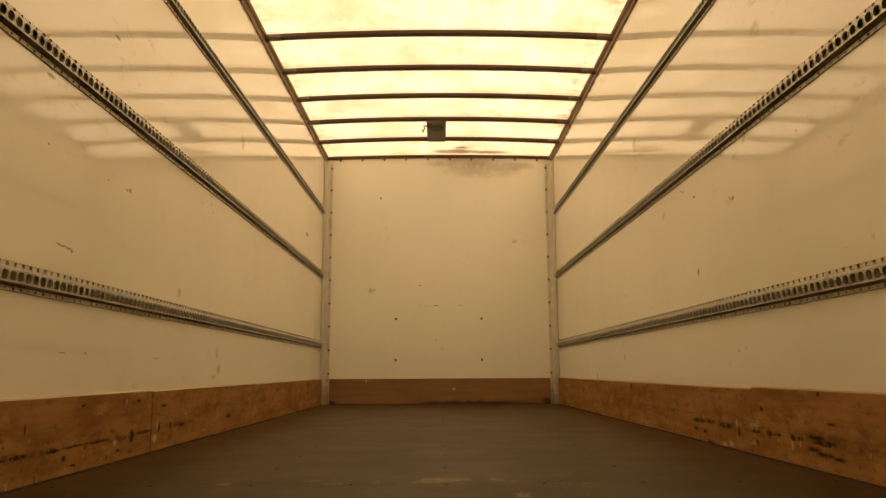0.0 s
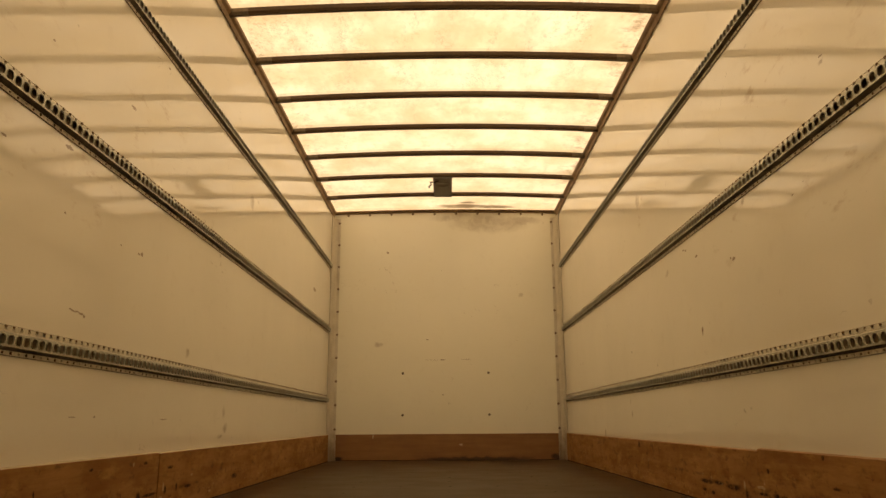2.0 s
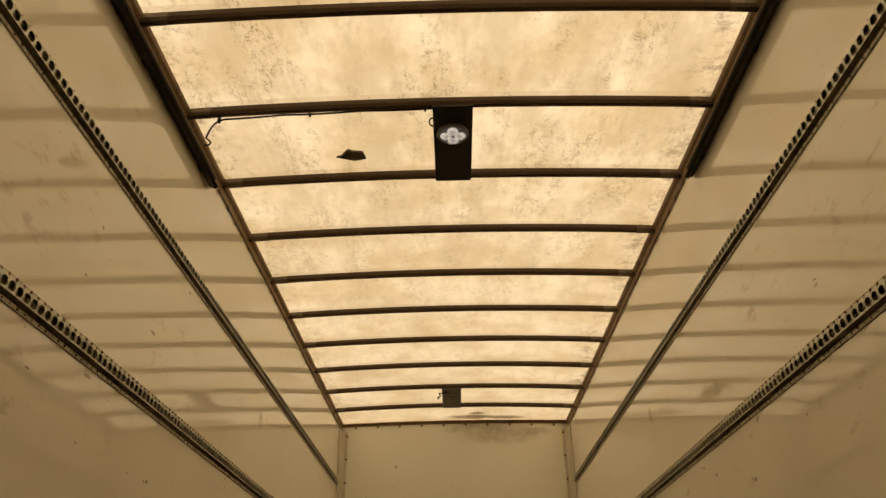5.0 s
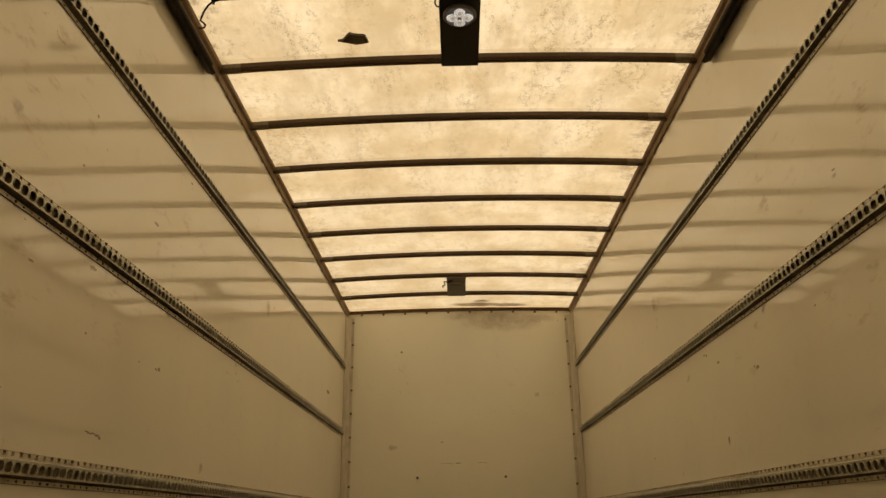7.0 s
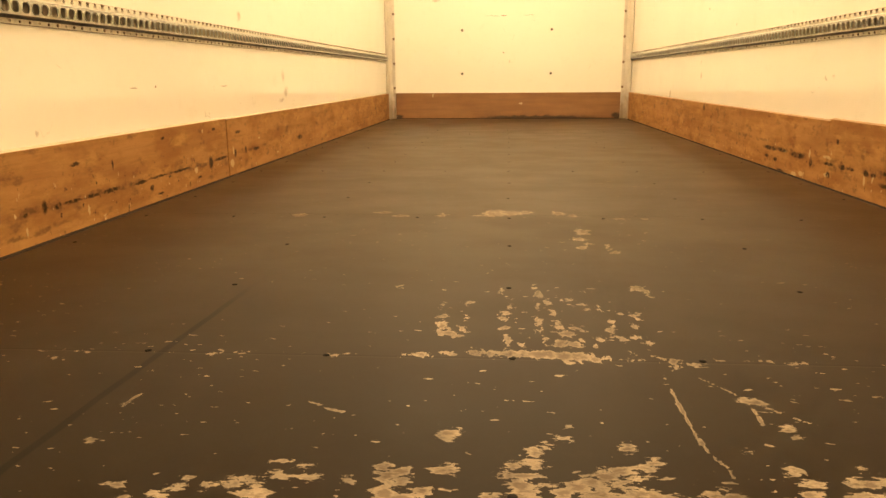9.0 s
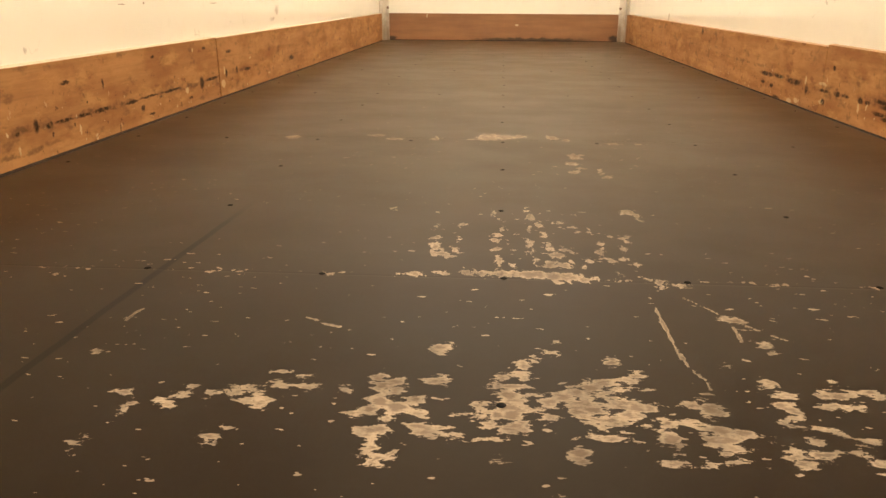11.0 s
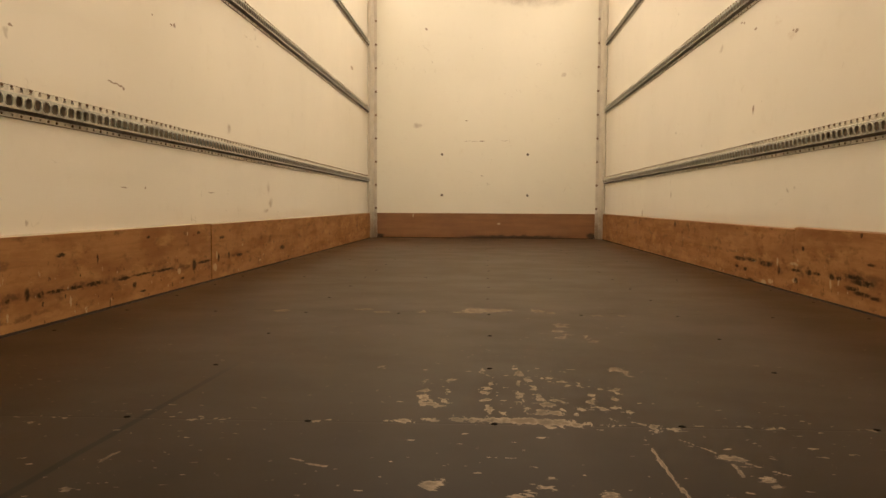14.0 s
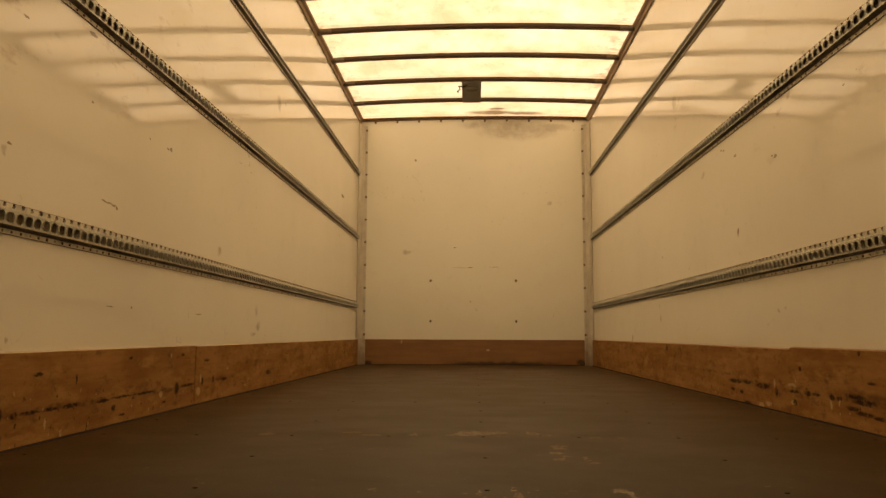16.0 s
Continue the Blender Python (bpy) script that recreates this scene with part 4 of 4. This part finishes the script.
# ---- door tracks under the roof ----
def door_track(side):
    thing = new("door_track")
    a = HALF
    bm = bmesh.new()
    outline = [(a - 0.010, 2.641), (a - 0.010, 2.580), (a - 0.042, 2.568), (a - 0.056, 2.578), (a - 0.053, 2.583), (a - 0.041, 2.574), (a - 0.016, 2.585), (a - 0.016, 2.641)]
    sweep(bm, [(side * x, z) for x, z in outline], [REAR + 0.01, 3.335])
    part("channel", bm, track_mat, thing)
    bm = bmesh.new()
    outline = [(a - 0.0163, 2.655), (a - 0.0163, 2.618), (a - 0.036, 2.618), (a - 0.041, 2.629), (a - 0.037, 2.631), (a - 0.034, 2.623), (a - 0.021, 2.623), (a - 0.021, 2.655)]
    sweep(bm, [(side * x, z) for x, z in outline], [REAR + 0.01, 3.330])
    part("upper_lip", bm, track_mat, thing)
    for k in range(6):
        y = 3.18 - 0.75 * k
        part("bracket", made_box(*sorted((side * (a - 0.0005), side * (a - 0.0098))), y - 0.02, y + 0.02, 2.586, 2.640, bevel=0.002), track_mat, thing)
    bm = bmesh.new()
    disc(bm, 0.012, 0.01, centre=(0, 0, 0))
    stop = part("end_stop", bm, galvanised, thing, "bright end bolt")
    stop.matrix_basis = pose(side * (a - 0.040), 3.335, 2.580, -90, 0, 0)
    return tagged(thing, "dark steel roller door track under the roof", "door track", "door tracks")


for side in (-1, 1):
    door_track(side)


# ---- roof lamps ----
def roof_lamp(name, x0, x1, y0, y1, material, label, lamp_at, lit):
    thing = new(name)
    zl = roof_z((x0 + x1) / 2, (y0 + y1) / 2) - 0.048
    part("plate", made_box(x0, x1, y0, y1, zl - 0.012, zl, bevel=0.003), material, thing)
    cx, cy = lamp_at
    z = zl - 0.0125
    bm = bmesh.new()
    prof = [(0.078, 0.0), (0.080, -0.010), (0.074, -0.018), (0.066, -0.016), (0.064, -0.004)] if lit else [(0.078, 0.0), (0.079, -0.003), (0.070, -0.004), (0.066, -0.001)]
    rings = [[bm.verts.new((cx + r * math.cos(2 * math.pi * k / 28), cy + r * math.sin(2 * math.pi * k / 28), z + h)) for k in range(28)] for r, h in prof]
    for p, q in zip(rings, rings[1:]):
        for k in range(28):
            j = (k + 1) % 28
            bm.faces.new((p[k], p[j], q[j], q[k]))
    bm.faces.new(rings[-1])
    part("bezel", bm, bezel_mat if lit else material, thing, "round metal lamp bezel" if lit else "flat round cover", True)
    if lit:
        for k in range(4):
            bm = bmesh.new()
            a = math.pi / 2 * k
            ex, ey = cx + 0.034 * math.cos(a), cy + 0.034 * math.sin(a)
            prof = [(0.026, -0.016), (0.022, -0.010), (0.012, -0.006)]
            rings = [[bm.verts.new((ex + r * math.cos(2 * math.pi * i / 14), ey + r * math.sin(2 * math.pi * i / 14), z + h)) for i in range(14)] for r, h in prof]
            for p, q in zip(rings, rings[1:]):
                for i in range(14):
                    j = (i + 1) % 14
                    bm.faces.new((p[i], p[j], q[j], q[i]))
            bm.faces.new(rings[-1])
            part("reflector_cup", bm, lit_mat, thing, "shiny reflector cup", True)
        bm = bmesh.new()
        prof = [(0.068, -0.017), (0.060, -0.026), (0.042, -0.033), (0.018, -0.036)]
        rings = [[bm.verts.new((cx + r * math.cos(2 * math.pi * k / 28), cy + r * math.sin(2 * math.pi * k / 28), z + h)) for k in range(28)] for r, h in prof]
        for p, q in zip(rings, rings[1:]):
            for k in range(28):
                j = (k + 1) % 28
                bm.faces.new((p[k], p[j], q[j], q[k]))
        bm.faces.new(rings[-1])
        lens = part("lens", bm, glass_mat, thing, "clear domed lens", True)
        lens.visible_shadow = False
    bm = bmesh.new()
    if not lit:
        loop = [(x0 + 0.055 - 0.018 * k - 0.008 * math.sin(k), y0 + 0.045 + 0.025 * math.sin(k * 0.9), zl - 0.020 - 0.004 * k) for k in range(6)]
        loop += [(x0 - 0.030 + 0.014 * math.sin(k), y0 + 0.055 + 0.022 * k, zl - 0.044) for k in range(1, 7)]
        tube(bm, loop, 0.006)
        part("lead", bm, cable_mat, thing, "loose black lead")
        return tagged(thing, label, "roof lamp")
    loop = [(x0 - 0.004 + 0.014 * math.cos(a), cy - 0.08 + 0.03 * math.sin(a), zl - 0.006) for a in [math.pi * (0.35 + 0.13 * k) for k in range(11)]]
    tube(bm, loop, 0.004)
    part("lead", bm, cable_mat, thing, "short black lead")
    return tagged(thing, label, "roof lamp")


roof_lamp("roof_lamp", -0.082, 0.112, BOW_FIRST - 0.016, BOW_FIRST + BOW_STEP + 0.016, plate_mat,
          "lit round clear lamp on a black plate between roof bows", (0.014, 3.100), True)
roof_lamp("roof_lamp", -0.119, 0.069, BOW_FIRST + 7 * BOW_STEP - 0.016, BOW_FIRST + 8 * BOW_STEP - 0.0, plate_far_mat,
          "lamp plate in hazed grey with a loose lead near the bulkhead", (-0.025, 7.25), False)

# cable clipped under a bow
cable = new("cable")
pts = []
for k in range(41):
    x = -1.20 + 1.17 * k / 40
    sag = 0.005 * abs(math.sin(math.pi * (k / 40) * 3)) + 0.03 * max(0, 1 - k / 4) ** 2
    pts.append((x, BOW_FIRST + 0.031 - 0.014 * k / 40 + 0.10 * max(0.0, 1 - k / 4) ** 2, roof_z(x) - 0.040 - sag))
x, y, z = pts[0]
curl = [(x + 0.016 * math.sin(a), y + 0.012 + 0.014 * (1 - math.cos(a)), z - 0.004 * a) for a in (4.6, 3.6, 2.6, 1.6, 0.8)]
bm = bmesh.new()
tube(bm, curl + pts, 0.0048)
part("wire", bm, cable_mat, cable)
for k in (3, 18, 37):
    x, y, z = pts[k]
    part("clip", made_box(x - 0.006, x + 0.006, y - 0.012, y + 0.010, z - 0.010, z + 0.026, bevel=0.002), cable_mat, cable, "small black cable clip")
tagged(cable, "thin black cable clipped below a roof bow", "cable")

# dark shape in the roof sheet for the shadow of debris lying on top
bm = bmesh.new()
outline = [(-0.606, 3.346), (-0.580, 3.340), (-0.550, 3.300), (-0.536, 3.290), (-0.518, 3.302), (-0.462, 3.312), (-0.450, 3.368), (-0.515, 3.382), (-0.566, 3.360)]
low = [bm.verts.new((x, y, roof_z(x) - 0.010)) for x, y in outline]
top = [bm.verts.new((x, y, roof_z(x) + 0.003)) for x, y in outline]
bm.faces.new(low)
bm.faces.new(top[::-1])
for k in range(len(outline)):
    j = (k + 1) % len(outline)
    bm.faces.new((low[k], low[j], top[j], top[k]))
tagged(new("debris_shadow", finish("debris_shadow", bm, debris_shadow_mat)), "dark shape standing for the shadow of debris on the translucent roof", "scrap")


# ---- plywood kick boards ----
def kick_board(name, size, material, label):
    bm = made_box(*size, bevel=0.0012)
    for v in bm.verts:
        if v.co.z < 0.1:
            v.co.z += floor_z(v.co.y)
    return tagged(new(name, finish(name, bm, material)), label, "kick board", "kick boards", "structure")


SEAM_L, SEAM_R = 3.520, 3.306
kick_board("kick_board", (-HALF + 0.001, -HALF + 0.025, REAR + 0.003, SEAM_L - 0.006, 0.0025, 0.254), kick_left_mat, "scuffed orange plywood kick board with a black scrape")
kick_board("kick_board", (-HALF + 0.001, -HALF + 0.025, SEAM_L + 0.006, FRONT - 0.170, 0.0025, 0.251), kick_left_mat, "orange plywood kick board with dark dents")
kick_board("kick_board", (HALF - 0.018, HALF - 0.001, REAR + 0.003, SEAM_R - 0.0008, 0.0025, 0.260), kick_right_mat, "scuffed orange plywood kick board with pale chips")
kick_board("kick_board", (HALF - 0.018, HALF - 0.001, SEAM_R + 0.0008, FRONT - 0.170, 0.0025, 0.252), kick_right_mat, "orange plywood kick board with dark rub marks")
kick_board("kick_board", (-HALF + 0.079, HALF - 0.079, FRONT - 0.020, FRONT - 0.001, 0.0025, 0.252), kick_front_mat, "red-brown plywood kick board below the bulkhead")
for side, top, y0, y1 in ((-1, 0.2542, REAR + 0.003, SEAM_L), (-1, 0.2512, SEAM_L, FRONT - 0.170), (1, 0.2602, REAR + 0.003, SEAM_R), (1, 0.2522, SEAM_R, FRONT - 0.170)):
    bm = bmesh.new()
    wide = 0.0235 if side < 0 else 0.0165
    sweep(bm, [(side * (HALF - 0.001), top), (side * (HALF - wide), top), (side * (HALF - 0.001), top + 0.004)], [y0, y1])
    # left is cream sealant; right is an added cover dimming the lit top
    structure("trim_top_bead", bm, sealant_mat if side < 0 else brown_top_cover, "%s sealant bead on top of the kick board" % ("cream" if side < 0 else "brown"), "trim")

# dark strip at the boards' foot: dirt, with the shade line put into its colour
for side in (-1, 1):
    bm = bmesh.new()
    foot = HALF - (0.0255 if side < 0 else 0.0182)
    sweep(bm, [(side * (foot + 0.012), 0.0004), (side * (foot - 0.007), 0.0004), (side * (foot - 0.004), 0.0022), (side * (foot + 0.001), 0.0065), (side * (foot + 0.012), 0.0024)], [REAR + 0.003, 1.5, 4.0, FRONT - 0.170])
    for v in bm.verts:
        v.co.z += floor_z(v.co.y)
    structure("trim_floor_joint", bm, dirt_shade_mat, "dark strip of dirt and painted shade below the kick board", "trim")
bm = bmesh.new()
line = [-HALF + 0.079 + k * (2 * HALF - 0.158) / 24 for k in range(25)]
rows = [[bm.verts.new((x, y, z)) for y, z in ((FRONT - 0.0202, 0.0004), (FRONT - 0.0202, 0.006), (FRONT - 0.026 - 0.008 * random.random(), 0.0014))] for x in line]
for p, q in zip(rows, rows[1:]):
    for k in range(3):
        bm.faces.new((p[k], p[(k + 1) % 3], q[(k + 1) % 3], q[k]))
bm.faces.new(rows[0])
bm.faces.new(rows[-1][::-1])
for v in bm.verts:
    v.co.z += floor_z(FRONT)
structure("trim_floor_joint", bm, dirt_shade_mat, "dark strip of dirt and painted shade below the kick board", "trim")
# black strips fill the seams in place of the shade inside them
bm = made_box(-HALF + 0.001, -HALF + 0.021, SEAM_L - 0.0058, SEAM_L + 0.0058, 0.0078, 0.246)
structure("trim_board_joint", bm, under_mat, "dark strip standing for the shade in the kick board seam", "trim")
bm = made_box(HALF - 0.009, HALF - 0.001, SEAM_R - 0.0007, SEAM_R + 0.0007, 0.0078, 0.246)
structure("trim_board_joint", bm, under_mat, "dark strip standing for the shade in the kick board seam", "trim")

# ---- floor sheets and screws ----
def how_worn(x, y):
    """Over 0.5 inside a flake, 0.5 at its rim, falling to 0 a little way outside."""
    out = np.zeros_like(x)
    for cx, cy, rx, ry in FLAKES:
        out = np.maximum(out, 0.5 + (1.0 - np.hypot((x - cx) / (rx + 0.001), (y - cy) / (ry + 0.001))) * (min(rx, ry) + 0.001) / 0.030)
    for x0, y0, x1, y1 in SCRAPES:
        dx, dy = x1 - x0, y1 - y0
        along = np.clip(((x - x0) * dx + (y - y0) * dy) / (dx * dx + dy * dy), 0, 1)
        out = np.maximum(out, 0.5 + (0.0026 - np.hypot(x - x0 - along * dx, y - y0 - along * dy)) / 0.0055)
    return np.clip(out, 0, 1)


def plywood_sheet(y0, y1, cell):
    """A sheet across the whole width; its top is a fine net that carries the wear."""
    x0, x1, top, low = -HALF + 0.003, HALF - 0.003, random.uniform(-0.0001, 0.0001), -0.018
    worn_to = min(0.75, x1 - 0.1)
    xs = np.concatenate([np.linspace(x0, -worn_to, 40)[:-1], np.linspace(-worn_to, worn_to, max(2, int(2 * worn_to / cell))), np.linspace(worn_to, x1, 40)[1:]])
    ys = np.linspace(y0, y1, max(2, int((y1 - y0) / cell)) + 1)
    nx, ny = len(xs) - 1, len(ys) - 1
    gx, gy = np.meshgrid(xs, ys)
    gy = gy + 0.012 * gx * np.clip((6 - gy) / 3, 0, 1)
    gz = top - 0.0028 * np.maximum(0.0, gy - 1.5)
    gz[[0, -1], :] -= 0.0001
    net = np.arange((nx + 1) * (ny + 1)).reshape(ny + 1, nx + 1)
    faces = np.stack([net[:-1, :-1], net[:-1, 1:], net[1:, 1:], net[1:, :-1]], -1).reshape(-1, 4).tolist()
    verts = np.stack([gx, gy, gz], -1).reshape(-1, 3).tolist()
    base = len(verts)
    corners = [int(net[0, 0]), int(net[0, -1]), int(net[-1, -1]), int(net[-1, 0])]
    verts += [(*verts[c][:2], verts[c][2] + low) for c in corners]
    edges = [net[0, :], net[:, -1], net[-1, ::-1], net[::-1, 0]]
    for k, edge in enumerate(edges):
        faces.append([base + k, base + (k + 1) % 4] + [int(v) for v in edge[::-1]])
    faces.append([base + 3, base + 2, base + 1, base])
    mesh = bpy.data.meshes.new("plywood_sheet")
    mesh.from_pydata(verts, [], faces)
    worn = np.zeros(len(verts), np.float32)
    worn[:base] = how_worn(gx, gy).ravel()
    mesh.attributes.new("wear", "FLOAT", "POINT").data.foreach_set("value", worn)
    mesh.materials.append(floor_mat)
    ob = new("plywood_sheet", mesh)
    ob.parent = subfloor
    return ob


JOINTS = [1.392 + 1.235 * k for k in range(-1, 6)]
JOINTS = [REAR + 0.002] + JOINTS + [FRONT - 0.003]
for a, b in zip(JOINTS, JOINTS[1:]):
    plywood_sheet(a + 0.00004, b - 0.00004, 0.3 if a < 0 or a > 3 else (0.0042 if a < 2 else 0.010))

# black discs over the screws: the dark of their recesses put into colour
screw_bm = bmesh.new()
disc(screw_bm, 0.0058, 0.0010, 9)
screw_mesh = finish("screw_hole", screw_bm, under_mat)
for r in range(16):
    y = 0.605 + 0.3945 * r
    step = 0.295 if r % 3 == 2 else 0.59
    for c in range(-4, 5):
        x = 0.013 + step * c
        if abs(x) < HALF - 0.04:
            piece("screw_hole", screw_mesh, subfloor, pose(x + random.uniform(-0.005, 0.005), y + 0.012 * x + random.uniform(-0.004, 0.004), 0.0006 + floor_z(y)))
